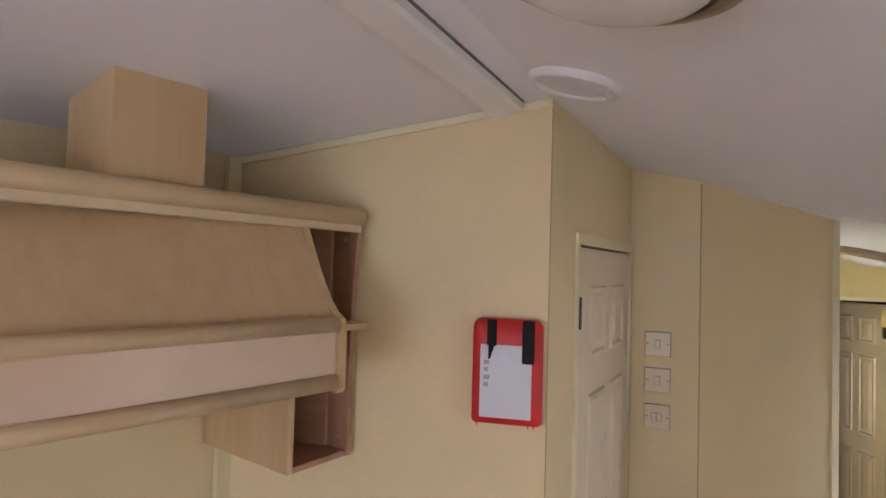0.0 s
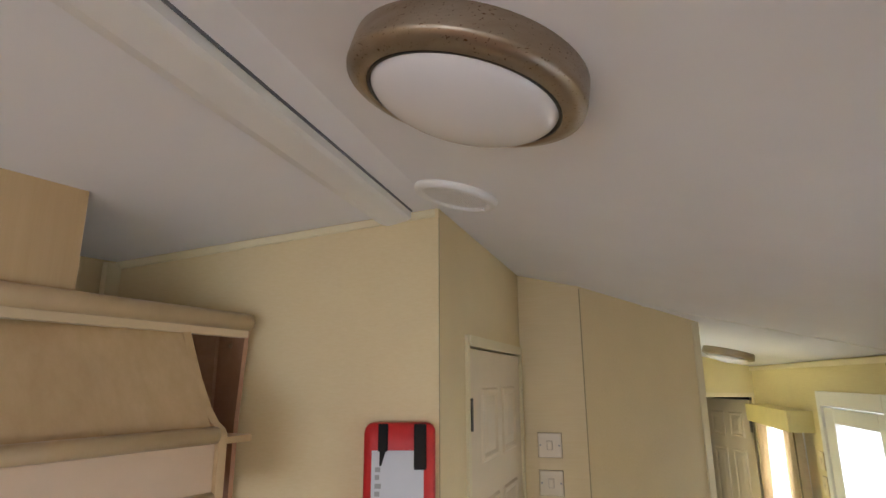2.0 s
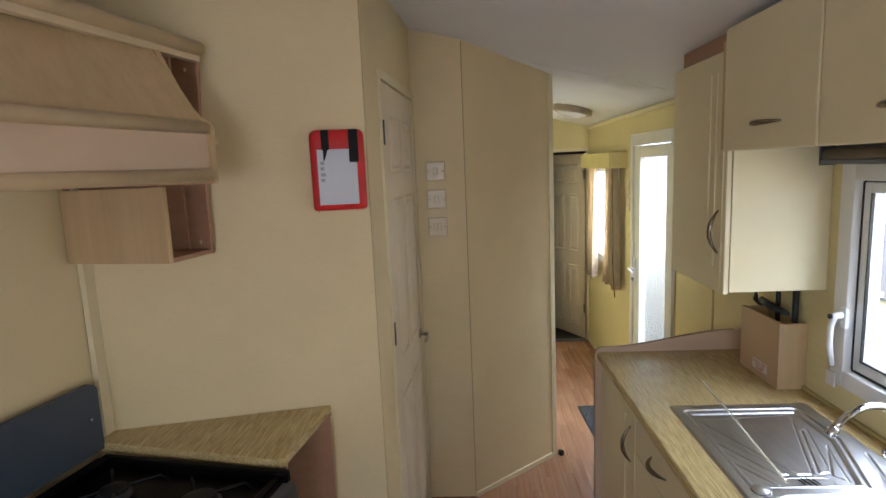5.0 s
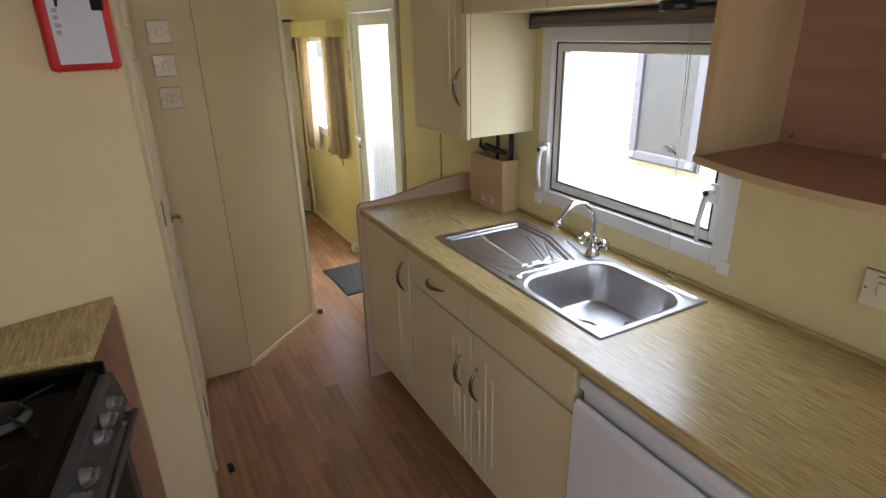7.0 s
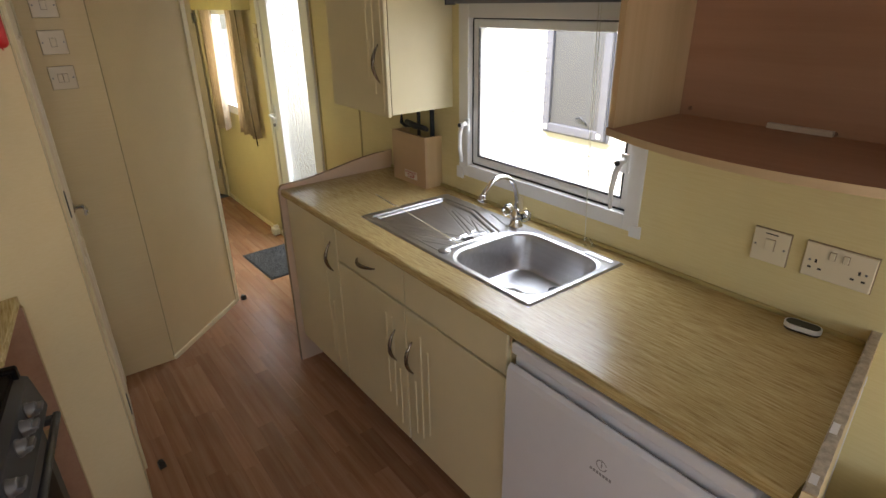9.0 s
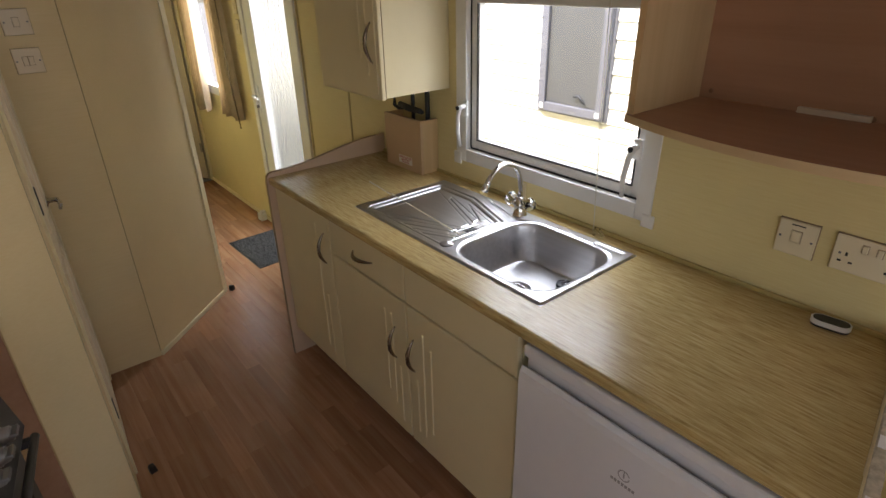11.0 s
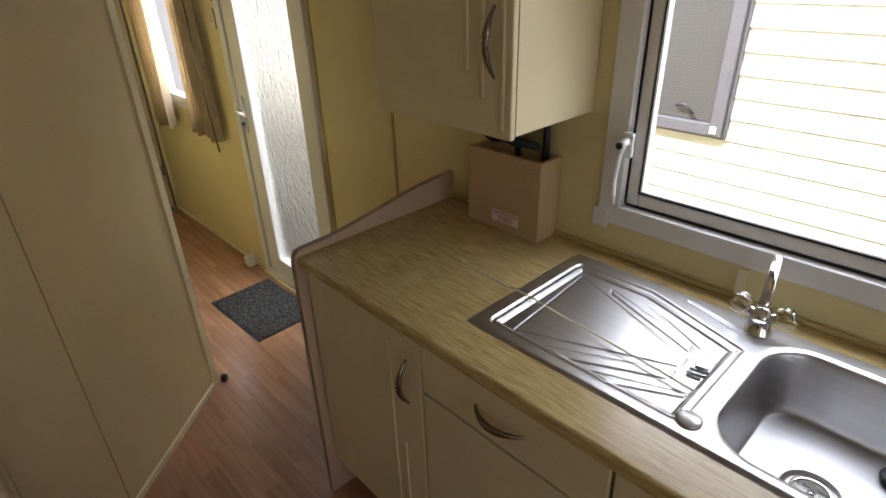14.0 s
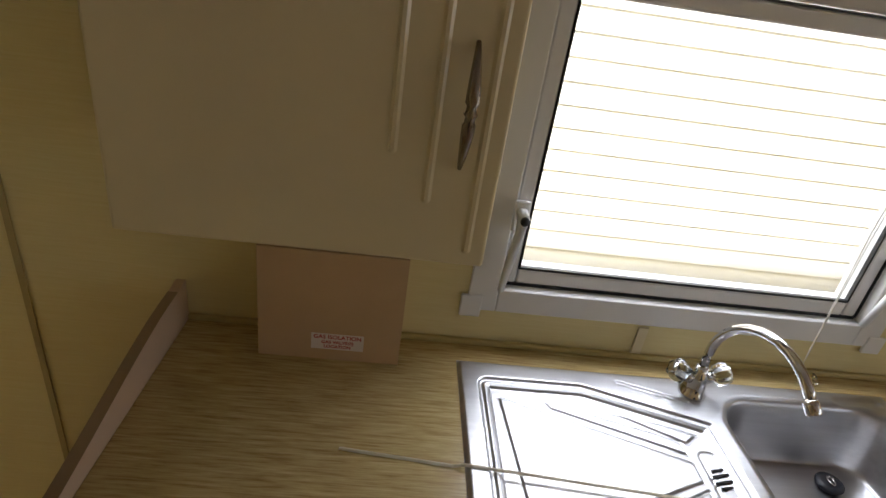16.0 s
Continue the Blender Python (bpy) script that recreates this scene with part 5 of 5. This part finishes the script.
# ---- loose things on the run ----
def meter():
    m = pose(0.955, -0.385, WZ, 0, 0, 8)
    ob = thing("battery_sensor", m.translation, "small rounded white gadget with a black top", "gadget")
    def pill(w, l, z0, z1):
        pts = []
        r = w / 2
        for i in range(12):
            a = math.pi * i / 11
            pts.append((r * math.cos(a), l / 2 - r + r * math.sin(a)))
        for i in range(12):
            a = math.pi + math.pi * i / 11
            pts.append((r * math.cos(a), -l / 2 + r + r * math.sin(a)))
        return join(bmesh.new(), prism(bmesh.new(), pts, z0, z1, "z"), m)
    part("foot", pill(0.036, 0.078, 0.0, 0.006), BLACK, ob)
    part("case", pill(0.040, 0.082, 0.006, 0.017), WHITE, ob)
    part("screen", pill(0.033, 0.074, 0.017, 0.0178), BLACK, ob, "glossy black top")


meter()

# ---- cooker side ----
HY0, HY1 = 0.10, 0.757          # hood between its cheeks
NX, NY0, NY1 = -0.862, 0.767, 0.958   # the open niche beside it


def cheek_profile():
    pts = [(XL + 0.002, 1.66), (-0.700, 1.66), (-0.694, 1.668), (-0.694, 1.795), (-0.700, 1.806), (-0.722, 1.818), (-0.748, 1.845), (-0.785, 1.90), (-0.845, 2.012), (XL + 0.002, 2.012)]
    return pts


def cooker_hood():
    ob = thing("cooker_hood", (-1.0, 0.36, 1.66), "beech cooker hood canopy with rounded rails along its front", "cooker hood")
    for y in (HY0 - 0.018, HY1):
        part("cheek", prism(bmesh.new(), cheek_profile(), y, y + 0.018, "y"), BEECH, ob)
    part("front_panel", prism(bmesh.new(), [(-0.722, 1.79), (-0.708, 1.79), (-0.852, 2.012), (-0.866, 2.012)], HY0, HY1, "y"), BEECH, ob)
    part("fascia", B(-0.720, -0.704, HY0, HY1, 1.672, 1.80), plain("pinkish_fascia", (0.62, 0.455, 0.31), 0.4, vary=0.06), ob)
    for z in (1.796, 1.682):
        part("rail", tube(bmesh.new(), [(-0.702, HY0 - 0.001, z), (-0.702, HY1 - 0.002, z)], 0.0155, 16), RAIL, ob)
    part("underside", B(XL + 0.003, -0.722, HY0, HY1, 1.70, 1.712), plain("grey_filter", (0.22, 0.21, 0.21), 0.5, vary=0.2), ob, "grey metal filter plate")
    for y in (0.30, 0.56):
        part("filter_slot", B(-1.02, -0.86, y - 0.02, y + 0.02, 1.695, 1.70, bev=0.002), BLACK, ob, "dark filter slot")
        part("filter_clip", lathe(bmesh.new(), [(0.012, -0.02), (0.014, 0.0)], pose(-0.86, y + 0.06, 1.70), 12), BLACK, ob, "dark filter clip")


cooker_hood()
bm = B(XL + 0.004, -0.842, -0.02, 0.955, 2.013, 2.030)
solid("hood_top_shelf", bm, BEECHY, "beech shelf board lying over hood and niche", "shelf")
cornice = thing("hood_cornice", (-0.84, 0.47, 2.0), "rounded beech cornice rail with a pale lath above the hood", "cornice")
part("rail", tube(bmesh.new(), [(-0.838, -0.02, 2.028), (-0.838, 0.950, 2.028), (-0.838, 0.957, 2.028)], [0.020, 0.020, 0.012], 18), RAIL, cornice)
part("lath", B(-0.858, -0.834, -0.02, 0.948, 1.992, 2.011, bev=0.002), plain("pale_beech_lath", (0.66, 0.52, 0.33), 0.4, vary=0.06), cornice, "pale flat lath under the rail")


def niche():
    ob = thing("hood_niche", (-1.02, 0.86, 1.455), "narrow open beech niche with two compartments beside the hood", "shelf")
    part("side_panel", B(XL + 0.004, NX, NY0 + 0.008, NY0 + 0.022, 1.455, 1.655), BEECH, ob)
    pts = [(XL + 0.004, 1.455), (NX + 0.004, 1.455), (NX + 0.004, 1.60), (-0.856, 1.80), (-0.842, 2.01), (XL + 0.004, 2.01)]
    part("side_panel", prism(bmesh.new(), pts, NY1 - 0.013, NY1, "y"), PINK_SHADE, ob)
    part("bottom_board", B(XL + 0.004, NX, NY0 + 0.022, NY1 - 0.013, 1.455, 1.468), PINK_SHADE, ob)
    part("middle_board", B(XL + 0.004, -0.80, NY0 + 0.009, NY1 - 0.013, 1.765, 1.779), BEECH, ob)
    lining = [(-1.186, NY0 + 0.022), (-1.176, NY0 + 0.022), (-1.176, 0.826), (-0.925, 0.935), (-0.925, NY1 - 0.0135), (-1.186, 0.836)]
    part("back_board", prism(bmesh.new(), lining, 1.468, 2.01, "z"), PINK_SHADE, ob)
    cap = plain("tan_cap", (0.42, 0.27, 0.16), 0.5)
    for x, z in ((NX - 0.03, 1.49), (-0.885, 1.975)):
        part("screw_cap", lathe(bmesh.new(), [(0.006, 0), (0.005, 0.003), (0, 0.0035)], pose(x, NY1 - 0.013, z, 90, 0, 0), 12), cap, ob, "tan screw cap")


niche()


def flue_casing():
    ob = thing("flue_casing", (-0.94, 0.47, 2.031), "square beech flue casing between shelf and ceiling", "flue casing")
    xa, xb, ya, yb = -0.852, -1.035, 0.390, 0.552
    def board(name, x0, x1, y0, y1):
        part(name, prism(bmesh.new(), [(x1, 2.031), (x0, 2.031), (x0, roof_z(x0) - 0.001), (x1, roof_z(x1) - 0.001)], y0, y1, "y"), BEECH, ob)
    board("front_board", xa, xa - 0.012, ya, yb)
    board("side_board", xa - 0.0122, xb, ya, ya + 0.012)
    board("side_board", xa - 0.0122, xb, yb - 0.012, yb)


flue_casing()


def cooker():
    """A freestanding gas cooker: hob, sloping control panel, oven door."""
    y0, y1, xf, xb, z = 0.205, 0.742, -0.556, -1.120, 0.915
    ob = thing("gas_cooker", (-0.87, (y0 + y1) / 2, 0), "black and grey freestanding gas cooker", "cooker")
    part("body", B(xb, xf - 0.045, y0 + 0.006, y1 - 0.006, 0.0, z - 0.05), GREY, ob)
    part("hob_rim", B(xb, xf + 0.005, y1 - 0.020, y1 + 0.006, z - 0.034, z + 0.004, bev=0.007, seg=3), BLACKE, ob)
    part("hob_rim", B(xb, xf + 0.005, y0 - 0.006, y0 + 0.020, z - 0.034, z + 0.004, bev=0.007, seg=3), BLACKE, ob)
    part("hob_rim", B(xb - 0.004, xb + 0.03, y0 + 0.019, y1 - 0.019, z - 0.034, z + 0.004, bev=0.006, seg=3), BLACKE, ob)
    part("hob_rim", B(xf - 0.030, xf - 0.004, y0 + 0.019, y1 - 0.019, z - 0.034, z - 0.004, bev=0.005, seg=3), BLACKE, ob)
    part("hob_plate", B(xb + 0.02, xf - 0.02, y0 + 0.01, y1 - 0.01, z - 0.050, z - 0.026), BLACKE, ob, "black enamelled hob plate")
    for x, y, r in ((-0.965, 0.605, 0.036), (-0.72, 0.605, 0.044), (-0.965, 0.345, 0.044), (-0.72, 0.345, 0.036)):
        b = part("burner", lathe(bmesh.new(), [(r * 1.25, 0), (r * 1.2, 0.006), (r, 0.010), (r, 0.016)], pose(x, y, z - 0.026), 28), DULL, ob, "dull grey burner ring")
        part("burner_cap", lathe(bmesh.new(), [(r * 0.94, 0.016), (r * 0.94, 0.022), (r * 0.8, 0.025), (0, 0.026)], pose(x, y, z - 0.026), 28), IRON, b, "black burner cap")
    for x in (-0.965, -0.72):
        for y in (0.345, 0.605):
            bm = bmesh.new()
            for i in range(4):
                a = math.pi / 4 + i * math.pi / 2
                p = Vector((x, y, z - 0.004))
                e = Vector((math.cos(a), math.sin(a), 0))
                tube(bm, [p + e * 0.022, p + e * 0.11, p + e * 0.125 - Vector((0, 0, 0.022))], 0.0035, 6)
            part("pan_support", bm, IRON, ob, "black wire pan support")
    # sloping control panel
    bm = prism(bmesh.new(), [(xf - 0.005, z - 0.020), (xf + 0.018, z - 0.030), (xf + 0.034, z - 0.120), (xf - 0.01, z - 0.135), (xf - 0.045, z - 0.05)], y0, y1, "y", 0.003)
    panel = part("control_panel", bm, GREY, ob, "grey metallic sloping control panel")
    for i, y in enumerate((0.637, 0.575, 0.514, 0.400, 0.335, 0.270)):
        m = Matrix.Translation((xf + 0.022, y, z - 0.056)) @ Matrix.Rotation(radians(80), 4, "Y")
        k = part("knob", lathe(bmesh.new(), [(0.019, 0), (0.019, 0.004), (0.0165, 0.006), (0.0155, 0.018), (0.013, 0.020), (0, 0.020)], m, 24), KNOB, panel, "silver control knob")
        part("knob_grip", join(bmesh.new(), B(-0.016, 0.016, -0.0045, 0.0045, 0.015, 0.030, bev=0.002), m @ Matrix.Rotation(radians(90), 4, "Z")), KNOB, k)
        part("mark", join(bmesh.new(), B(-0.004, 0.004, -0.006, 0.006, 0, 0.0005), Matrix.Translation((xf + 0.0215, y, z - 0.045)) @ Matrix.Rotation(radians(80), 4, "Y")), BLACK, panel, "dark printed mark")
    part("oven_door", B(xf - 0.045, xf + 0.010, y0 + 0.004, y1 - 0.004, 0.30, z - 0.142, bev=0.006), GREY, ob)
    part("oven_glass", B(xf + 0.0095, xf + 0.0125, y0 + 0.06, y1 - 0.06, 0.36, z - 0.24), BLACKE, ob, "dark oven glass")
    part("lower_door", B(xf - 0.045, xf + 0.008, y0 + 0.004, y1 - 0.004, 0.06, 0.292, bev=0.006), GREY, ob)
    for zz in (z - 0.132, 0.27):
        bm = tube(bmesh.new(), [(xf + 0.05, y0 + 0.04, zz), (xf + 0.05, y1 - 0.03, zz)], 0.009, 10)
        for y in (y0 + 0.06, y1 - 0.045):
            box(bm, xf + 0.008, xf + 0.052, y - 0.008, y + 0.008, zz - 0.010, zz + 0.008, bev=0.002)
        part("door_handle", bm, GREY, ob, "grey bar handle")


cooker()


def splashback():
    bm = prism(bmesh.new(), [(0.12, 0.92), (0.770, 0.92), (0.770, 1.100), (0.760, 1.114), (0.745, 1.120), (0.12, 1.120)], XL + 0.030, XL + 0.046, "x", 0.001)
    ob = thing("splashback", (XL + 0.01, 0.4, 0.93), "dark blue-grey splashback board behind the cooker", "splashback")
    part("board", bm, SLATE, ob)
    for y in (0.16, 0.735):
        part("screw", lathe(bmesh.new(), [(0.006, 0), (0.005, 0.004), (0, 0.005)], pose(XL + 0.046, y, 1.02, 0, 90, 0), 12), CHROME, ob, "bright screw")


splashback()


def corner_unit():
    """The wedge of worktop between cooker and slanted wall, with open shelves that face the room."""
    zt = 0.936
    wall = lambda x: 0.838 + (x - XL) * (PB[1] - 0.838) / (PB[0] - XL)
    ob = thing("corner_unit", (-0.85, 0.80, 0), "wedge-shaped oak-effect worktop over open beech shelves beside the cooker", "cabinet")
    pts = [(XL + 0.008, 0.765), (-0.612, 0.652), (-0.600, 0.664), (-0.556, wall(-0.556) - 0.004), (XL + 0.004, wall(XL + 0.004) - 0.004)]
    part("top", prism(bmesh.new(), pts, zt - 0.028, zt, "z", 0.003), TOPM, ob)
    part("side_panel", B(-1.16, -0.63, 0.752, 0.764, 0.0, zt - 0.028), BEECH, ob)
    bm = bmesh.new()
    pa, pb = (-0.560, wall(-0.560) - 0.003), (-1.16, wall(-1.16) - 0.003)
    strip(bm, pa, pb, 0.0, 0.60, -0.022, -0.002, 0.0, zt - 0.028)
    part("wall_panel", bm, PINK_SHADE, ob)
    bm = bmesh.new()
    strip(bm, pa, pb, -0.004, 0.0, -0.024, -0.0, 0.0, zt - 0.028)
    part("edge_strip", bm, BEECH, ob)
    for z in (0.06, 0.50):
        # the low shelf takes the shaded beech colour, the upper one plain beech
        part("shelf", prism(bmesh.new(), [(-1.16, 0.765), (-0.618, 0.765), (-0.585, wall(-0.585) - 0.027), (-1.16, wall(-1.16) - 0.027)], z, z + 0.016, "z"), BEECH if z > 0.3 else PINK_SHADE, ob)
    part("back_board", B(-1.172, -1.161, 0.765, wall(-1.17) - 0.01, 0, zt - 0.028), PINK_SHADE, ob)


corner_unit()


def fire_blanket():
    """A red pouch on the slanted wall with a white instruction sheet and two black pull tabs."""
    p, q = (XL, 0.838), PB
    L = (Vector(q) - Vector(p)).length
    s = L - 0.088
    m = flat_on(p, q, s, 1.680)
    ob = thing("fire_blanket", m.translation, "red fire blanket pouch with white instructions hung on the wall", "fire blanket")
    k = bmesh.new()
    w, h = 0.079, 0.118
    out = []
    n = 8
    for cx, cy, a0 in ((w - 0.02, h - 0.02, 0), (-w + 0.02, h - 0.02, 90), (-w + 0.012, -h + 0.012, 180), (w - 0.012, -h + 0.012, 270)):
        r = 0.02 if cy > 0 else 0.012
        out += [(cx + r * math.cos(radians(a0 + 90 * i / n)), cy + r * math.sin(radians(a0 + 90 * i / n))) for i in range(n + 1)]
    rings = [[k.verts.new((x * f, y * f, z)) for x, y in out] for f, z in ((1.0, 0.0), (1.02, 0.016), (1.0, 0.030), (0.94, 0.036), (0.6, 0.038))]
    for a, b in zip(rings, rings[1:]):
        for i in range(len(out)):
            j = (i + 1) % len(out)
            k.faces.new((a[i], a[j], b[j], b[i])).smooth = True
    k.faces.new(rings[0])
    k.faces.new(rings[-1])
    bmesh.ops.recalc_face_normals(k, faces=k.faces[:])
    part("pouch", join(bmesh.new(), k, m), RED, ob)
    sheet = part("sheet", join(bmesh.new(), B(-0.060, 0.056, -0.102, 0.062, 0.0385, 0.0395), m), PAPER, ob, "white instruction sheet")
    bm = bmesh.new()
    for y, w2 in ((0.022, 0.012), (0.006, 0.010), (-0.012, 0.014), (-0.028, 0.011)):
        join(bm, B(-0.052, -0.052 + w2, y - 0.005, y + 0.005, 0.0395, 0.0399), m)
    part("pictogram", bm, GREYP, sheet, "small grey pictograms")
    bm = bmesh.new()
    join(bm, B(-0.046, -0.024, 0.060, 0.119, 0.037, 0.043, bev=0.002), m)
    join(bm, prism(bmesh.new(), [(-0.042, 0.062), (-0.028, 0.062), (-0.038, 0.030), (-0.042, 0.030)], 0.0396, 0.042, "z"), m)
    part("pull_tab", bm, TAPE, ob, "black pull tape")
    bm = bmesh.new()
    join(bm, B(0.034, 0.062, 0.022, 0.119, 0.037, 0.043, bev=0.003), m)
    part("pull_tab", bm, TAPE, ob, "wide black pull tape")
    for x in (-0.066, 0.05, 0.062):
        part("thread", join(bmesh.new(), B(x - 0.0012, x + 0.0012, -0.124, -0.112, 0.030, 0.033), m), RED, ob)


fire_blanket()

# the cooker side stands square to the splayed wall
for ob in list(scene.objects):
    if ob.parent is None and ob.name in ("cooker_hood", "hood_top_shelf", "hood_cornice", "hood_niche", "flue_casing", "gas_cooker", "splashback"):
        ob.matrix_basis = SPLAY @ ob.matrix_basis
hinge_at = SPLAY @ Vector((-0.70, 0.757, 0))
hood = bpy.data.objects["cooker_hood"]
hood.matrix_basis = Matrix.Translation(hinge_at) @ Matrix.Rotation(radians(-5), 4, "Z") @ Matrix.Translation(-hinge_at) @ hood.matrix_basis

# ---- on the floor ----
def door_mat():
    ob = thing("door_mat", (0.788, 2.735, 0), "small dark grey pile doormat on the wood floor", "doormat")
    m = pose(0.786, 2.735, 0.0, 0, 0, 2)
    nx, ny = 44, 64
    k = bmesh.new()
    rnd = random.Random(9)
    g = [[k.verts.new((-0.168 + 0.336 * i / nx, -0.247 + 0.494 * j / ny, (0.004 if i in (0, nx) or j in (0, ny) else 0.0085 + rnd.uniform(-0.0016, 0.0016)))) for j in range(ny + 1)] for i in range(nx + 1)]
    for i in range(nx):
        for j in range(ny):
            k.faces.new((g[i][j], g[i + 1][j], g[i + 1][j + 1], g[i][j + 1]))
    part("surface", join(bmesh.new(), k, m), MATM, ob)
    part("backing", join(bmesh.new(), B(-0.171, 0.171, -0.25, 0.25, 0.0, 0.0038), m), BLACK, ob, "black rubber backing")


door_mat()


def door_stop(x, y, turn):
    m = pose(x, y, 0, 0, 0, turn)
    k = prism(bmesh.new(), [(-0.013, 0), (0.013, 0), (0.009, 0.030), (-0.004, 0.034), (-0.013, 0.026)], -0.012, 0.012, "y", 0.003)
    solid("door_stop", join(bmesh.new(), k, m), BLACK, "small black rubber door stop on the floor", "door stop", "door stops")


door_stop(0.392, 2.338, 40)
door_stop(-0.330, 1.205, 10)
bm = B(0.935, 0.985, 3.19, 3.255, 0.0, 0.055, bev=0.008, seg=3)
box(bm, 0.95, 0.986, 3.205, 3.24, 0.054, 0.072, bev=0.004)
solid("socket_adaptor", bm, WHITE, "small white plastic plug block at the wall foot", "plug")
solid("heater_panel", B(0.62, 0.97, -0.86, -0.66, 0.0, 0.60, bev=0.01, seg=3), WHITE, "low white metal heater casing beside the end board", "heater")

# ---- outside ----
def outside():
    structure("ground", B(-60, 60, -60, 60, -0.62, -0.60), GROUND, "pale gravel ground", "ground")
    nb = thing("neighbour_caravan", (2.3, 1.5, -0.6), "white clapboard caravan standing close beside", "caravan")
    x, pitch = 2.20, 0.088
    part("wall", B(x + 0.016, x + 0.06, -4.5, 7.0, -0.45, 2.3), SIDING, nb)
    n = 30
    first = None
    for i in range(n):
        z = -0.43 + i * pitch
        if first is None:
            k = prism(bmesh.new(), [(x + 0.016, z), (x + 0.0015, z), (x + 0.002, z + 0.003), (x + 0.011, z + pitch), (x + 0.016, z + pitch)], -4.5, 7.0, "y")
            first = part("clapboard", k, SIDING, nb)
        else:
            ob = new("clapboard", first.data)
            ob.parent = nb
            ob.location = (0, 0, i * pitch)
    silver, slat = plain("silver_grey_frame", (0.14, 0.14, 0.165), 0.4), plain("grey_slats", (0.085, 0.085, 0.088), 0.5)
    for y0, y1, z0, z1 in ((1.146, 1.612, 0.905, 1.80), (2.375, 2.835, 0.850, 1.80)):
        w = part("window", B(x - 0.012, x + 0.01, y0 - 0.012, y1 + 0.012, z0 - 0.012, z1 + 0.012, bev=0.003), GREYF, nb, "grey framed window")
        bm = bmesh.new()
        for a in ((y0, y0 + 0.05, z0, z1), (y1 - 0.05, y1, z0, z1), (y0 + 0.05, y1 - 0.05, z0, z0 + 0.05), (y0 + 0.05, y1 - 0.05, z1 - 0.05, z1)):
            box(bm, x - 0.034, x - 0.012, *a, bev=0.004)
        part("frame", bm, silver, w)
        bm = bmesh.new()
        for i in range(36):
            z = z0 + 0.055 + i * 0.0225
            prism(bm, [(x - 0.0145, z), (x - 0.0139, z + 0.021), (x - 0.0139, z + 0.0222), (x - 0.0145, z + 0.0012)], y0 + 0.05, y1 - 0.05, "y")
        part("blind_slats", bm, slat, w, "closed grey blind slats")
        part("handle", tube(bmesh.new(), [(x - 0.03, y0 + 0.205, z0 + 0.105), (x - 0.036, y0 + 0.165, z0 + 0.115), (x - 0.034, y0 + 0.125, z0 + 0.08)], 0.006, 8), GREY, w)
        for yy in (y0 + 0.02, y1 - 0.045):
            part("corner_cap", B(x - 0.037, x - 0.033, yy, yy + 0.028, z0 + 0.012, z0 + 0.042, bev=0.002), WHITE, w)
    part("roof", prism(bmesh.new(), [(x - 0.08, 2.25), (x - 0.08, 2.30), (3.6, 2.62), (5.1, 2.30), (5.1, 2.25)], -4.6, 7.1, "y"), GREY, nb)
    part("skirt", B(x + 0.02, x + 0.05, -4.5, 7.0, -0.60, -0.45), SIDING, nb)


outside()

# ---- floor ----
structure("floor", B(XW - 0.05, XR + 0.05, YB, YF + 0.03, -0.05, -0.004), FLOOR, "red-brown wood-strip laminate floor", "floor")


def floor_strips():
    """Short strips laid lengthwise in staggered rows; the nearest are pieces of their own."""
    floor = bpy.data.objects["floor"]
    rnd = random.Random(12)
    w, length, t, gap = 0.064, 0.42, 0.004, 0.0006
    me = mesh_of("plank", B(-w / 2 + gap / 2, w / 2 - gap / 2, -length / 2 + gap / 2, length / 2 - gap / 2, -t, 0.0), FLOOR)
    far = bmesh.new()
    x, row = XW + w / 2, 0
    count = 0
    while x < XR + w:
        y = YB + rnd.uniform(0, length)
        while y < YF + 0.02:
            near = -0.36 < x < 0.50 and 0.45 < y < 4.0 and not (y > 2.6 and x < 0.3) or (0.5 <= x < 1.0 and 1.55 < y < 4.3)
            if near and count < 300:
                ob = new("plank", me)
                ob.parent = floor
                ob.location = (x, y, 0)
                count += 1
            else:
                box(far, x - w / 2 + gap / 2, x + w / 2 - gap / 2, y - length / 2 + gap / 2, min(y + length / 2 - gap / 2, YF + 0.03), -t, 0.0)
            y += length
        x += w
        row += 1
    rest = part("planks", far, FLOOR, floor)
    rest["kind"] = "stuff"


floor_strips()
